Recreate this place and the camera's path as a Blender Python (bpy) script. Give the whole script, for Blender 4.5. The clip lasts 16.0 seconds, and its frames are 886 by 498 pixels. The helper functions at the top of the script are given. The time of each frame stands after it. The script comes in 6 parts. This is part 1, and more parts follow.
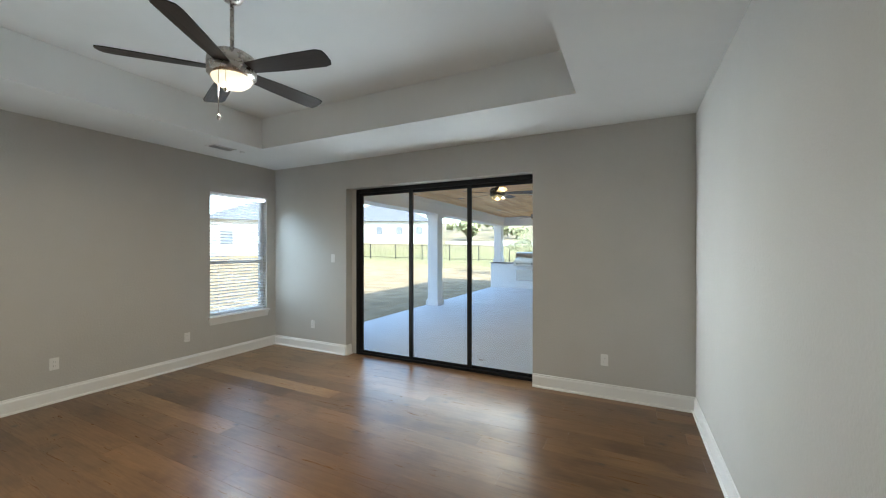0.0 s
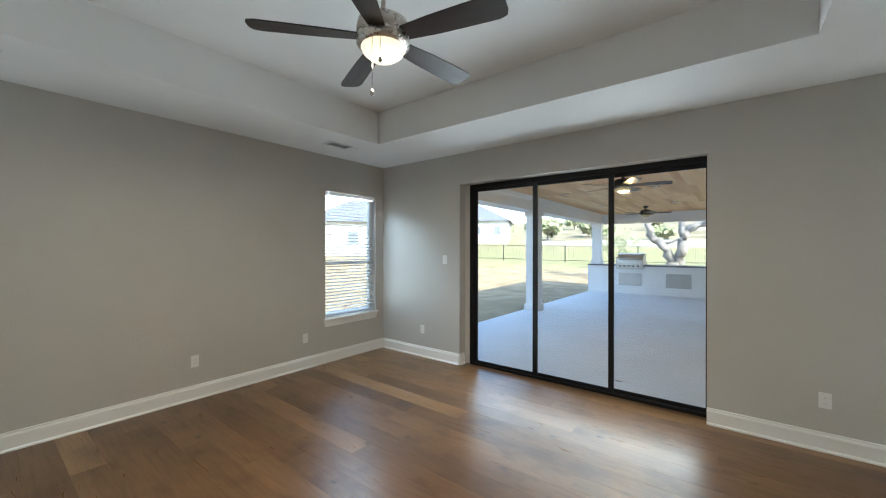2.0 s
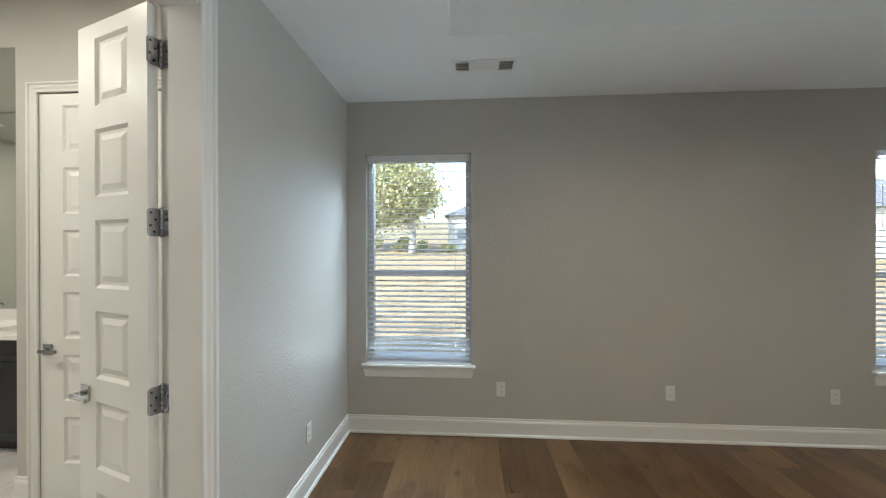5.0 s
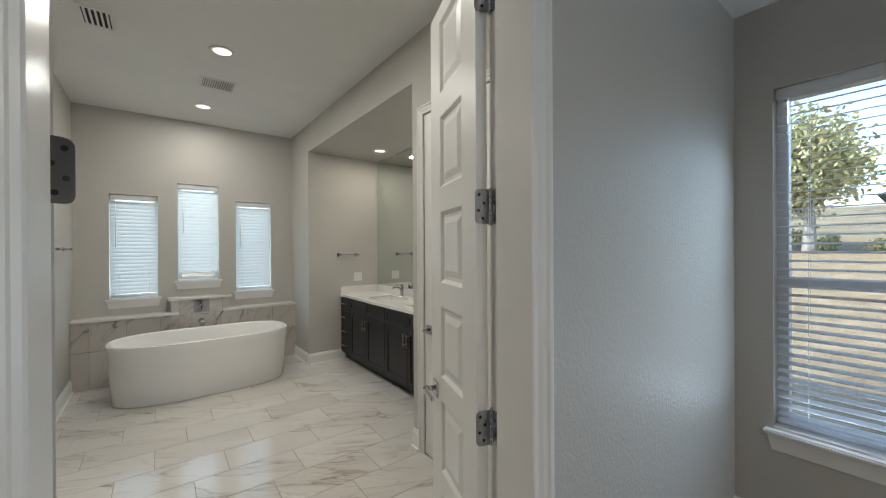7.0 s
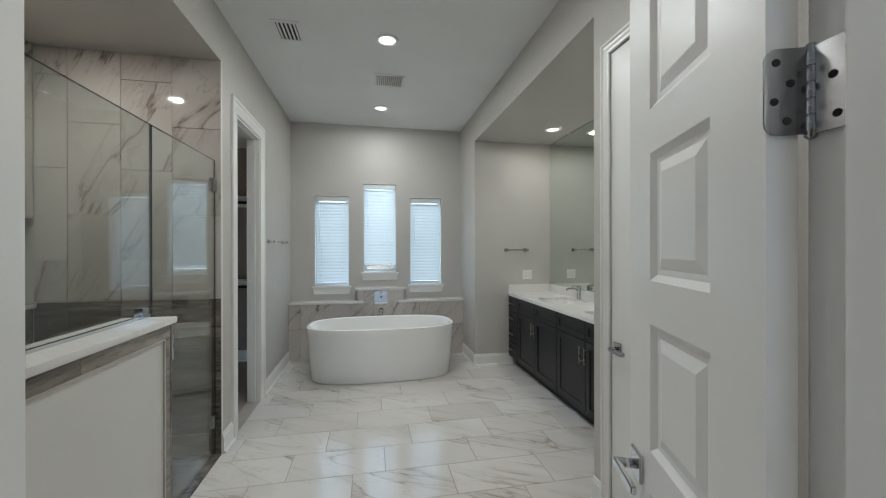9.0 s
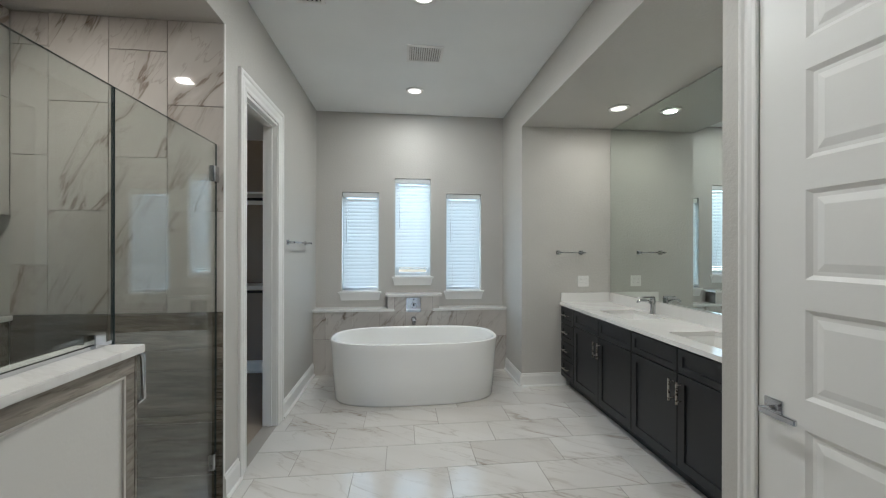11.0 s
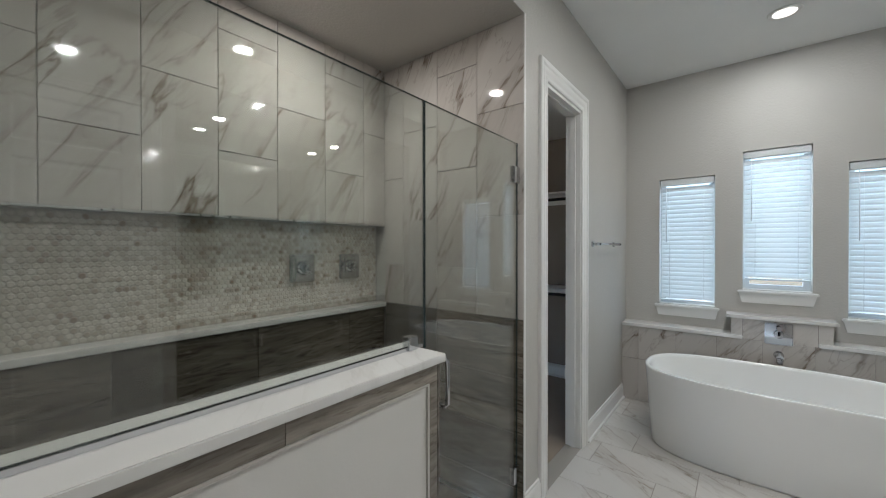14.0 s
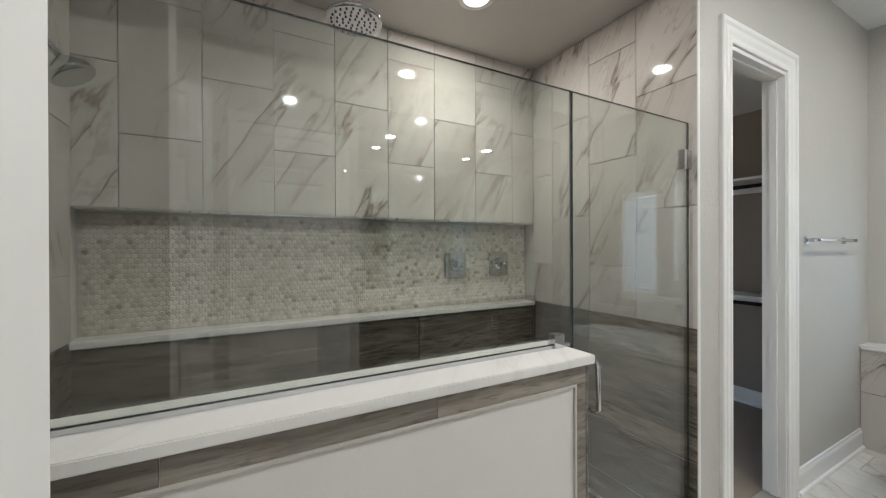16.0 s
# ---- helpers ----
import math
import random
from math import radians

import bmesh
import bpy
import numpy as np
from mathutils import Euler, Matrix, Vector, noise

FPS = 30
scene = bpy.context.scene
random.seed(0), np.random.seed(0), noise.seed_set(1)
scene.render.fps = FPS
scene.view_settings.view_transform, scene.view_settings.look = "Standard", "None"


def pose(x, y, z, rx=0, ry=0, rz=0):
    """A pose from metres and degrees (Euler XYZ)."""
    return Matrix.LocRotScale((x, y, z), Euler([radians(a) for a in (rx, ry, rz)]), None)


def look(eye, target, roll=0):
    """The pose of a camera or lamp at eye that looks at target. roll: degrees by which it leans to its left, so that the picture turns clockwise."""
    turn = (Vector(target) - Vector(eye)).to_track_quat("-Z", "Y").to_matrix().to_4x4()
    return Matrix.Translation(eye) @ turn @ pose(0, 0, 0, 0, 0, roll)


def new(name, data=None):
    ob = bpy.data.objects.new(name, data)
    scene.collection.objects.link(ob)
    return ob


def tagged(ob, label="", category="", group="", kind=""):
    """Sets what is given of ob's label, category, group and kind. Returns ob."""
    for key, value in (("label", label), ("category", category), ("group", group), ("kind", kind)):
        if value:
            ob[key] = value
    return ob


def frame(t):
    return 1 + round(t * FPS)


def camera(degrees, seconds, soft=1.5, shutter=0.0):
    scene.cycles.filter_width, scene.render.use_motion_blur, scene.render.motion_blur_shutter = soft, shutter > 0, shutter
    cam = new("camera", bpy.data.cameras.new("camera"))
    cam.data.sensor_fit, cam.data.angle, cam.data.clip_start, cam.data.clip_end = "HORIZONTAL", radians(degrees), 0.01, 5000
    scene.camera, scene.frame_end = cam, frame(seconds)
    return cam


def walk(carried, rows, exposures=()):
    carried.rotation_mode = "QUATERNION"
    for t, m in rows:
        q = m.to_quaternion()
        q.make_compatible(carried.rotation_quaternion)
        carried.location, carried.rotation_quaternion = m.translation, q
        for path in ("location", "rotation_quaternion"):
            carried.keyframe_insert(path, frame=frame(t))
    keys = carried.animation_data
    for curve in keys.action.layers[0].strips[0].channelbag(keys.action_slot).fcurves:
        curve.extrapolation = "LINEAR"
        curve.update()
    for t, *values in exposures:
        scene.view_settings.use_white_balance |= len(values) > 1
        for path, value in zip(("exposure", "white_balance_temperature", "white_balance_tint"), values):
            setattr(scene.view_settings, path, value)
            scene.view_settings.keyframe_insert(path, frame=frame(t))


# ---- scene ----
cam = camera(99.9, 16.0, soft=1.15)
PATH = [
    (0, (0.717, -0.294, 1.487), (-0.178, 1.494, 1.486), 0.0),
    (0.5, (0.545, -0.225, 1.503), (-0.355, 1.561, 1.495), 0.0),
    (1, (0.379, -0.158, 1.507), (-0.58, 1.597, 1.502), 0.1),
    (1.5, (0.189, -0.14, 1.491), (-0.897, 1.539, 1.49), 0.1),
    (2, (-0.043, -0.158, 1.495), (-1.273, 1.419, 1.494), 0.1),
    (2.5, (-0.225, -0.143, 1.496), (-1.601, 1.308, 1.495), 0.0),
    (3, (-0.407, -0.159, 1.492), (-1.925, 1.143, 1.486), -0.0),
    (3.5, (-0.614, -0.161, 1.497), (-2.337, 0.855, 1.491), 0.0),
    (4, (-0.816, -0.192, 1.479), (-2.715, 0.435, 1.478), 0.1),
    (4.5, (-1.039, -0.268, 1.498), (-3.024, -0.022, 1.491), 0.0),
    (5, (-1.228, -0.337, 1.514), (-3.223, -0.471, 1.509), -0.1),
    (5.2, (-1.297, -0.354, 1.514), (-3.274, -0.657, 1.51), -0.2),
    (7.3, (-1.843, -0.765, 1.475), (-2.919, -2.451, 1.467), -0.3),
    (7.5, (-1.888, -0.813, 1.466), (-2.887, -2.545, 1.456), -0.3),
    (8, (-1.995, -0.941, 1.454), (-2.786, -2.779, 1.448), -0.2),
    (8.5, (-2.045, -1.042, 1.434), (-2.606, -2.962, 1.429), -0.3),
    (9, (-2.064, -1.155, 1.423), (-2.442, -3.119, 1.421), -0.1),
    (11.5, (-2.055, -1.87, 1.448), (-2.188, -3.866, 1.445), 0.1),
    (12, (-1.995, -1.991, 1.453), (-1.964, -3.991, 1.445), 0.1),
    (12.5, (-1.932, -2.077, 1.443), (-1.682, -4.061, 1.436), 0.0),
    (13, (-1.912, -2.121, 1.451), (-1.384, -4.05, 1.444), -0.0),
    (13.5, (-1.923, -2.146, 1.459), (-1.006, -3.923, 1.456), -0.0),
    (14, (-1.951, -2.148, 1.473), (-0.702, -3.71, 1.463), -0.0),
    (14.5, (-1.964, -2.158, 1.465), (-0.497, -3.517, 1.459), -0.1),
    (15, (-1.985, -2.158, 1.453), (-0.37, -3.337, 1.45), -0.1),
    (15.5, (-1.994, -2.152, 1.45), (-0.287, -3.194, 1.449), -0.0),
    (16, (-1.991, -2.147, 1.455), (-0.23, -3.094, 1.451), -0.2),
]
EXPOSURES = [(0.0, 2.62, 6350, 4), (3.0, 2.64, 6350, 5), (4.4, 2.44, 6500, 7), (5.2, 2.42, 6450, 6), (7.3, 1.80, 6150, 8), (8.5, 1.77, 5700, 6), (9.2, 1.90, 5700, 6), (12.0, 2.05, 5700, 7), (13.0, 2.08, 5750, 8), (14.0, 1.86, 5700, 8), (14.5, 2.00, 5750, 8), (15.0, 2.15, 5750, 8), (16.0, 2.42, 5800, 8)]
walk(cam, [(t, look(e, g, r)) for t, e, g, r in PATH], EXPOSURES)


# ---- world and large lights ----
SUN_AZ, SUN_EL = 115.0, 40.0     # degrees: azimuth clockwise from +y, elevation
world = bpy.data.worlds.new("sky")
scene.world = world
world.use_nodes = True
wn = world.node_tree
bg = wn.nodes["Background"]
sky = wn.nodes.new("ShaderNodeTexSky")
sky.sky_type, sky.sun_disc = "NISHITA", False
sky.sun_elevation, sky.sun_rotation = radians(SUN_EL), radians(SUN_AZ)
wn.links.new(sky.outputs[0], bg.inputs[0])
bg.inputs[1].default_value = 0.15


def sun_lamp(strength):
    d = bpy.data.lights.new("sun", "SUN")
    d.energy, d.angle, d.color = strength, radians(0.5), (1.0, 0.95, 0.87)
    a, e = radians(SUN_AZ), radians(SUN_EL)
    way = Vector((math.sin(a) * math.cos(e), math.cos(a) * math.cos(e), math.sin(e)))
    ob = new("sun", d)
    ob.matrix_world = look(way * 60, (0, 0, 0))
    return ob


sun_lamp(2.1)


def area_lamp(name, m, sx, sy, watts, color, spread=180):
    d = bpy.data.lights.new(name, "AREA")
    d.shape, d.size, d.size_y, d.energy, d.color, d.spread = "RECTANGLE", sx, sy, watts, color, radians(spread)
    ob = new(name, d)
    ob.matrix_world = m
    return ob


def bulb_lamp(name, x, y, z, watts, color, radius=0.05, cone=0):
    d = bpy.data.lights.new(name, "SPOT" if cone else "POINT")
    d.energy, d.color, d.shadow_soft_size = watts, color, radius
    if cone:
        d.spot_size, d.spot_blend = radians(cone), 0.6
    ob = new(name, d)
    ob.location = (x, y, z)
    return ob


DAY = (0.82, 0.92, 1.0)
# daylight stand-ins: area lamps added in the openings, aimed up, down and sideways
for z, tilt, watts in ((0.30, -28, 0.95), (0.75, -28, 0.8), (1.20, -12, 1.25), (1.72, -36, 0.25), (2.10, -34, 0.25), (0.50, 42, 0.65), (1.0, 43, 0.65), (1.66, 57, 0.35)):
    c, d = math.cos(radians(tilt)), math.sin(radians(tilt))
    area_lamp("slider_skylight", look((-1.50, 3.845, z), (-1.50, 3.845 - c, z - d)), 2.4, 0.08, watts, DAY, 78)
area_lamp("slider_skylight", look((-2.30, 3.835, 1.25), (-2.30 + 0.966, 3.835 - 0.259, 1.25)), 0.08, 1.9, 3.1, DAY, 66)
for y in (-0.745, 3.17):
    area_lamp("window_skylight", look((-4.262, y, 2.205), (-4.262 + 0.5, y, 2.205 - 0.87)), 0.78, 0.022, 2.6, (0.64, 0.82, 1.0), 88)
    area_lamp("window_skylight", look((-4.262, y, 0.63), (-4.262 + 0.55, y, 0.63 + 0.83)), 0.78, 0.018, 0.45, (0.70, 0.86, 1.0), 130)
for x, z in ((-1.553, 1.525), (-2.18, 1.70), (-2.806, 1.525)):
    area_lamp("bath_window_skylight", look((x, -6.352, z), (x, -5.0, z)), 0.40, 1.05, 1.0, (0.68, 0.90, 1.0))
CAN = (1.0, 0.93, 0.82)
CAN_WARM = (1.0, 0.89, 0.75)

# ---- plan, in metres ----
WX, EX, NY, SY = -4.255, 1.256, 3.757, -1.338      # bedroom faces
CEIL, TRAY = 2.72, 3.09
TX0, TX1, TY0, TY1 = -3.342, 0.339, -0.435, 2.82   # tray opening
BN, BS, HX, VX = -1.52, -6.275, -1.04, -3.30       # bath: north, south, hall wall, vanity side
BC, NC = 3.075, 2.73                               # bath ceiling, nook and shower ceiling
NX, NY0, NY1 = -4.28, -5.524, -3.06                # vanity nook
SX, SE = 0.055, -3.985                             # shower: back wall, end wall
GX = -1.003                                        # glass plane
DX0, DX1, DH = -2.594, -1.617, 2.45                # bath doorway
CY0, CY1 = -4.91, -4.28                            # closet doorway
PY1, PX0, PX1, PZ = 14.7, -4.25, 4.2, -0.04        # patio

# ---- materials ----


def nodes_of(name):
    m = bpy.data.materials.new(name)
    m.use_nodes = True
    return m, m.node_tree.nodes, m.node_tree.links, m.node_tree.nodes["Principled BSDF"]


def mapping(N, L, scale, rand=False, kind="Object"):
    tc = N.new("ShaderNodeTexCoord")
    mp = N.new("ShaderNodeMapping")
    mp.inputs["Scale"].default_value = scale
    src = tc.outputs[kind]
    if rand:
        oi = N.new("ShaderNodeObjectInfo")
        mul = N.new("ShaderNodeMath")
        mul.operation = "MULTIPLY"
        mul.inputs[1].default_value = 37.0
        L.new(oi.outputs["Random"], mul.inputs[0])
        add = N.new("ShaderNodeVectorMath")
        add.operation = "ADD"
        L.new(src, add.inputs[0])
        L.new(mul.outputs[0], add.inputs[1])
        src = add.outputs[0]
    L.new(src, mp.inputs[0])
    return mp.outputs[0]


def noise_tex(N, L, vec, scale, detail=4, rough=0.55, dist=0.0):
    n = N.new("ShaderNodeTexNoise")
    n.inputs["Scale"].default_value, n.inputs["Detail"].default_value = scale, detail
    n.inputs["Roughness"].default_value, n.inputs["Distortion"].default_value = rough, dist
    L.new(vec, n.inputs["Vector"])
    return n.outputs["Fac"]


def ramp(N, L, fac, stops):
    r = N.new("ShaderNodeValToRGB")
    while len(r.color_ramp.elements) < len(stops):
        r.color_ramp.elements.new(0.5)
    for e, (p, c) in zip(r.color_ramp.elements, stops):
        e.position, e.color = p, (*c, 1)
    L.new(fac, r.inputs[0])
    return r.outputs[0]


def mix(N, L, fac, a, b, mode="MIX"):
    m = N.new("ShaderNodeMix")
    m.data_type, m.blend_type = "RGBA", mode
    for sock, v in ((m.inputs[0], fac), (m.inputs[6], a), (m.inputs[7], b)):
        if isinstance(v, (int, float)):
            sock.default_value = v
        elif isinstance(v, tuple):
            sock.default_value = (*v, 1)
        else:
            L.new(v, sock)
    return m.outputs[2]


def bump(N, L, p, height, strength, distance=0.002):
    b = N.new("ShaderNodeBump")
    b.inputs["Strength"].default_value, b.inputs["Distance"].default_value = strength, distance
    L.new(height, b.inputs["Height"])
    L.new(b.outputs[0], p.inputs["Normal"])


def paint(name, col, rough=0.6, grain=60, bump_s=0.25, vary=0.06, metal=0.0, dist=0.002, kind="Object"):
    """Paint, metal or stone with fine relief and slow patches."""
    m, N, L, p = nodes_of(name)
    v = mapping(N, L, (1, 1, 1), kind=kind)
    big, fine = noise_tex(N, L, v, 1.3, 3), noise_tex(N, L, v, grain, 5)
    dark = tuple(c * (1 - vary) for c in col)
    lite = tuple(min(1, c * (1 + vary)) for c in col)
    c1 = ramp(N, L, big, [(0.3, dark), (0.7, lite)])
    L.new(c1, p.inputs["Base Color"])
    p.inputs["Roughness"].default_value, p.inputs["Metallic"].default_value = rough, metal
    if bump_s:
        bump(N, L, p, fine, bump_s, dist)
    return m


def marble(name, base, vein, rough, scale=1.0, amount=1.0, across=(0.87, 0.87, 0.5), along=(-0.5, -0.5, 0.87), stretch=0.2):
    """Stone with soft slanting veins that run along one direction."""
    m, N, L, p = nodes_of(name)
    v = mapping(N, L, (1, 1, 1), rand=True)
    cmb = N.new("ShaderNodeCombineXYZ")
    for sock, d, k in ((cmb.inputs[0], across, 1.0), (cmb.inputs[1], along, stretch)):
        dot = N.new("ShaderNodeVectorMath")
        dot.operation = "DOT_PRODUCT"
        dot.inputs[1].default_value = tuple(c * k for c in d)
        L.new(v, dot.inputs[0])
        L.new(dot.outputs["Value"], sock)
    oi = N.new("ShaderNodeObjectInfo")
    L.new(oi.outputs["Random"], cmb.inputs[2])
    w = cmb.outputs[0]
    n1 = noise_tex(N, L, w, 3.0 * scale, 6, 0.52, 0.5)
    n2 = noise_tex(N, L, w, 7.5 * scale, 5, 0.55, 0.4)
    n3 = noise_tex(N, L, v, 1.8 * scale, 3)
    n4 = noise_tex(N, L, w, 1.6 * scale, 4, 0.5, 0.3)
    line1 = ramp(N, L, n1, [(0.470, (0, 0, 0)), (0.488, (0.22, 0.22, 0.22)), (0.4965, (1, 1, 1)), (0.501, (0.9, 0.9, 0.9)), (0.508, (0.3, 0.3, 0.3)), (0.56, (0, 0, 0))])
    line2 = ramp(N, L, n2, [(0.485, (0, 0, 0)), (0.5, (0.42, 0.42, 0.42)), (0.515, (0, 0, 0))])
    gate = ramp(N, L, n3, [(0.39, (0.08, 0.08, 0.08)), (0.60, (1, 1, 1))])
    veins = mix(N, L, 1.0, mix(N, L, 1.0, line1, line2, "ADD"), gate, "MULTIPLY")
    soft = tuple(0.74 * a + 0.26 * b for a, b in zip(base, vein))
    ground = mix(N, L, ramp(N, L, n4, [(0.38, (0, 0, 0)), (0.66, (0.9, 0.9, 0.9))]), base, soft)
    fac = N.new("ShaderNodeMath")
    fac.operation, fac.use_clamp = "MULTIPLY", True
    fac.inputs[1].default_value = 0.80 * amount
    L.new(veins, fac.inputs[0])
    L.new(mix(N, L, fac.outputs[0], ground, vein), p.inputs["Base Color"])
    p.inputs["Roughness"].default_value = rough
    return m


def oak(name, tones, rough, axis="x", gloss=0.5):
    m, N, L, p = nodes_of(name)
    s = (0.55, 9, 9) if axis == "x" else (9, 0.55, 9)
    v = mapping(N, L, s, rand=True)
    k = mapping(N, L, (1.5, 2.3, 1) if axis == "x" else (2.3, 1.5, 1), rand=True)
    oi = N.new("ShaderNodeObjectInfo")
    tone = ramp(N, L, oi.outputs["Random"], [(i / (len(tones) - 1), c) for i, c in enumerate(tones)])
    grain = noise_tex(N, L, v, 5.0, 8, 0.65, 1.0)
    fine = noise_tex(N, L, v, 28.0, 4, 0.6)
    patch = noise_tex(N, L, k, 1.7, 3)
    c = mix(N, L, 1.0, tone, ramp(N, L, grain, [(0.3, (0.70, 0.66, 0.62)), (0.7, (1.12, 1.1, 1.06))]), "MULTIPLY")
    c = mix(N, L, 1.0, c, ramp(N, L, patch, [(0.32, (0.66, 0.61, 0.56)), (0.45, (0.97, 0.96, 0.95)), (0.7, (1.15, 1.13, 1.1))]), "MULTIPLY")
    vo = N.new("ShaderNodeTexVoronoi")
    vo.voronoi_dimensions = "2D"
    vo.inputs["Scale"].default_value = 1.3
    L.new(k, vo.inputs["Vector"])
    spare = N.new("ShaderNodeSeparateColor")
    L.new(vo.outputs["Color"], spare.inputs[0])
    knot = ramp(N, L, vo.outputs["Distance"], [(0.026, (1, 1, 1)), (0.045, (0.5, 0.5, 0.5)), (0.10, (0, 0, 0))])
    knot = mix(N, L, 1.0, knot, ramp(N, L, spare.outputs[0], [(0.50, (0, 0, 0)), (0.62, (0.9, 0.9, 0.9))]), "MULTIPLY")
    L.new(mix(N, L, knot, c, (0.045, 0.03, 0.02)), p.inputs["Base Color"])
    L.new(ramp(N, L, grain, [(0.3, (rough + 0.1,) * 3), (0.7, (rough,) * 3)]), p.inputs["Roughness"])
    p.inputs["Specular IOR Level"].default_value = gloss
    bump(N, L, p, fine, 0.05, 0.001)
    return m


def metal(name, col, rough):
    m, N, L, p = nodes_of(name)
    v = mapping(N, L, (1, 1, 1))
    L.new(ramp(N, L, noise_tex(N, L, v, 40, 3), [(0.3, (rough * 0.8,) * 3), (0.7, (rough * 1.25,) * 3)]), p.inputs["Roughness"])
    p.inputs["Base Color"].default_value, p.inputs["Metallic"].default_value = (*col, 1), 1.0
    return m


def glass(name, tint, rough=0.0, sheen=0.045):
    """Thin pane: clear with the mirror sheen of glass."""
    m, N, L, p = nodes_of(name)
    N.remove(p)
    out = N["Material Output"]
    tr, gl, mx, lw = (N.new("ShaderNodeBsdf" + "Transparent"), N.new("ShaderNodeBsdf" + "Glossy"),
                      N.new("ShaderNodeMixShader"), N.new("ShaderNodeLayerWeight"))
    tr.inputs[0].default_value = (*tint, 1)
    gl.inputs["Roughness"].default_value = rough
    power, scale_n = N.new("ShaderNodeMath"), N.new("ShaderNodeMath")
    power.operation, scale_n.operation = "POWER", "MULTIPLY_ADD"
    power.inputs[1].default_value = 5.0
    scale_n.inputs[1].default_value, scale_n.inputs[2].default_value = 0.88, sheen
    L.new(lw.outputs["Facing"], power.inputs[0])
    L.new(power.outputs[0], scale_n.inputs[0])
    L.new(scale_n.outputs[0], mx.inputs[0])
    L.new(tr.outputs[0], mx.inputs[1])
    L.new(gl.outputs[0], mx.inputs[2])
    L.new(mx.outputs[0], out.inputs[0])
    return m


def glow(name, col, strength, base=(0.8, 0.8, 0.8)):
    m, N, L, p = nodes_of(name)
    p.inputs["Base Color"].default_value = (*base, 1)
    p.inputs["Emission Color"].default_value = (*col, 1)
    p.inputs["Emission Strength"].default_value = strength
    return m


def leaf_mat(name, a, b):
    m, N, L, p = nodes_of(name)
    g = N.new("ShaderNodeNewGeometry")
    L.new(ramp(N, L, g.outputs["Random Per Island"], [(0.0, a), (1.0, b)]), p.inputs["Base Color"])
    p.inputs["Roughness"].default_value = 0.6
    return m


def soil(name):
    """Yard: tan straw and dirt near the house, green lawn farther out."""
    m, N, L, p = nodes_of(name)
    v = mapping(N, L, (1, 1, 1))
    n1, n2, n3 = noise_tex(N, L, v, 0.25, 5), noise_tex(N, L, v, 1.4, 6), noise_tex(N, L, v, 18, 5)
    dirt = ramp(N, L, n2, [(0.3, (0.21, 0.155, 0.085)), (0.55, (0.34, 0.255, 0.145)), (0.75, (0.45, 0.355, 0.23))])
    lawn = ramp(N, L, n2, [(0.3, (0.19, 0.185, 0.075)), (0.7, (0.30, 0.275, 0.125))])
    sep = N.new("ShaderNodeSeparateXYZ")
    L.new(v, sep.inputs[0])
    far = N.new("ShaderNodeMapRange")
    for i, val in ((1, 23.0), (2, 29.0)):
        far.inputs[i].default_value = val
    wob = N.new("ShaderNodeMath")
    wob.operation = "MULTIPLY_ADD"
    wob.inputs[1].default_value = 7.0
    L.new(n1, wob.inputs[0])
    L.new(sep.outputs[1], wob.inputs[2])
    L.new(wob.outputs[0], far.inputs[0])
    c = mix(N, L, far.outputs[0], dirt, lawn)
    ridge = N.new("ShaderNodeMapRange")
    for i, val in ((1, 42.0), (2, 60.0)):
        ridge.inputs[i].default_value = val
    dist = N.new("ShaderNodeVectorMath")
    dist.operation = "LENGTH"
    L.new(v, dist.inputs[0])
    L.new(dist.outputs["Value"], ridge.inputs[0])
    c = mix(N, L, ridge.outputs[0], c, ramp(N, L, n1, [(0.35, (0.15, 0.135, 0.065)), (0.65, (0.33, 0.265, 0.17))]))
    L.new(mix(N, L, 0.5, c, ramp(N, L, n3, [(0.3, (0.5, 0.5, 0.5)), (0.7, (1.2, 1.2, 1.2))]), "MULTIPLY"), p.inputs["Base Color"])
    p.inputs["Roughness"].default_value = 0.95
    bump(N, L, p, n3, 0.8, 0.03)
    return m


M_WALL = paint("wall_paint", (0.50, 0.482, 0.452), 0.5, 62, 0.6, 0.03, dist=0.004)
M_CEIL = paint("ceiling_paint", (0.79, 0.795, 0.785), 0.8, 110, 0.25, 0.03)
M_TRIM = paint("trim_paint", (0.78, 0.77, 0.75), 0.32, 30, 0.06, 0.02)
M_DOOR = paint("door_paint", (0.76, 0.75, 0.73), 0.35, 40, 0.08, 0.02)
M_OAK = oak("oak_floor", [(0.090, 0.046, 0.020), (0.158, 0.086, 0.040), (0.116, 0.061, 0.027), (0.205, 0.118, 0.056), (0.100, 0.052, 0.023), (0.150, 0.080, 0.036), (0.180, 0.104, 0.050)], 0.26, gloss=0.47)
M_SUB = paint("joint_shadow", (0.05, 0.04, 0.03), 0.9)
M_TILE = marble("marble_floor_tile", (0.68, 0.66, 0.63), (0.28, 0.225, 0.175), 0.14, 0.9, 0.88, (0.55, 0.84, 0), (0.84, -0.55, 0))
M_WTILE = marble("marble_wall_tile", (0.59, 0.555, 0.52), (0.15, 0.105, 0.070), 0.05, 0.95, 0.95, stretch=0.24)
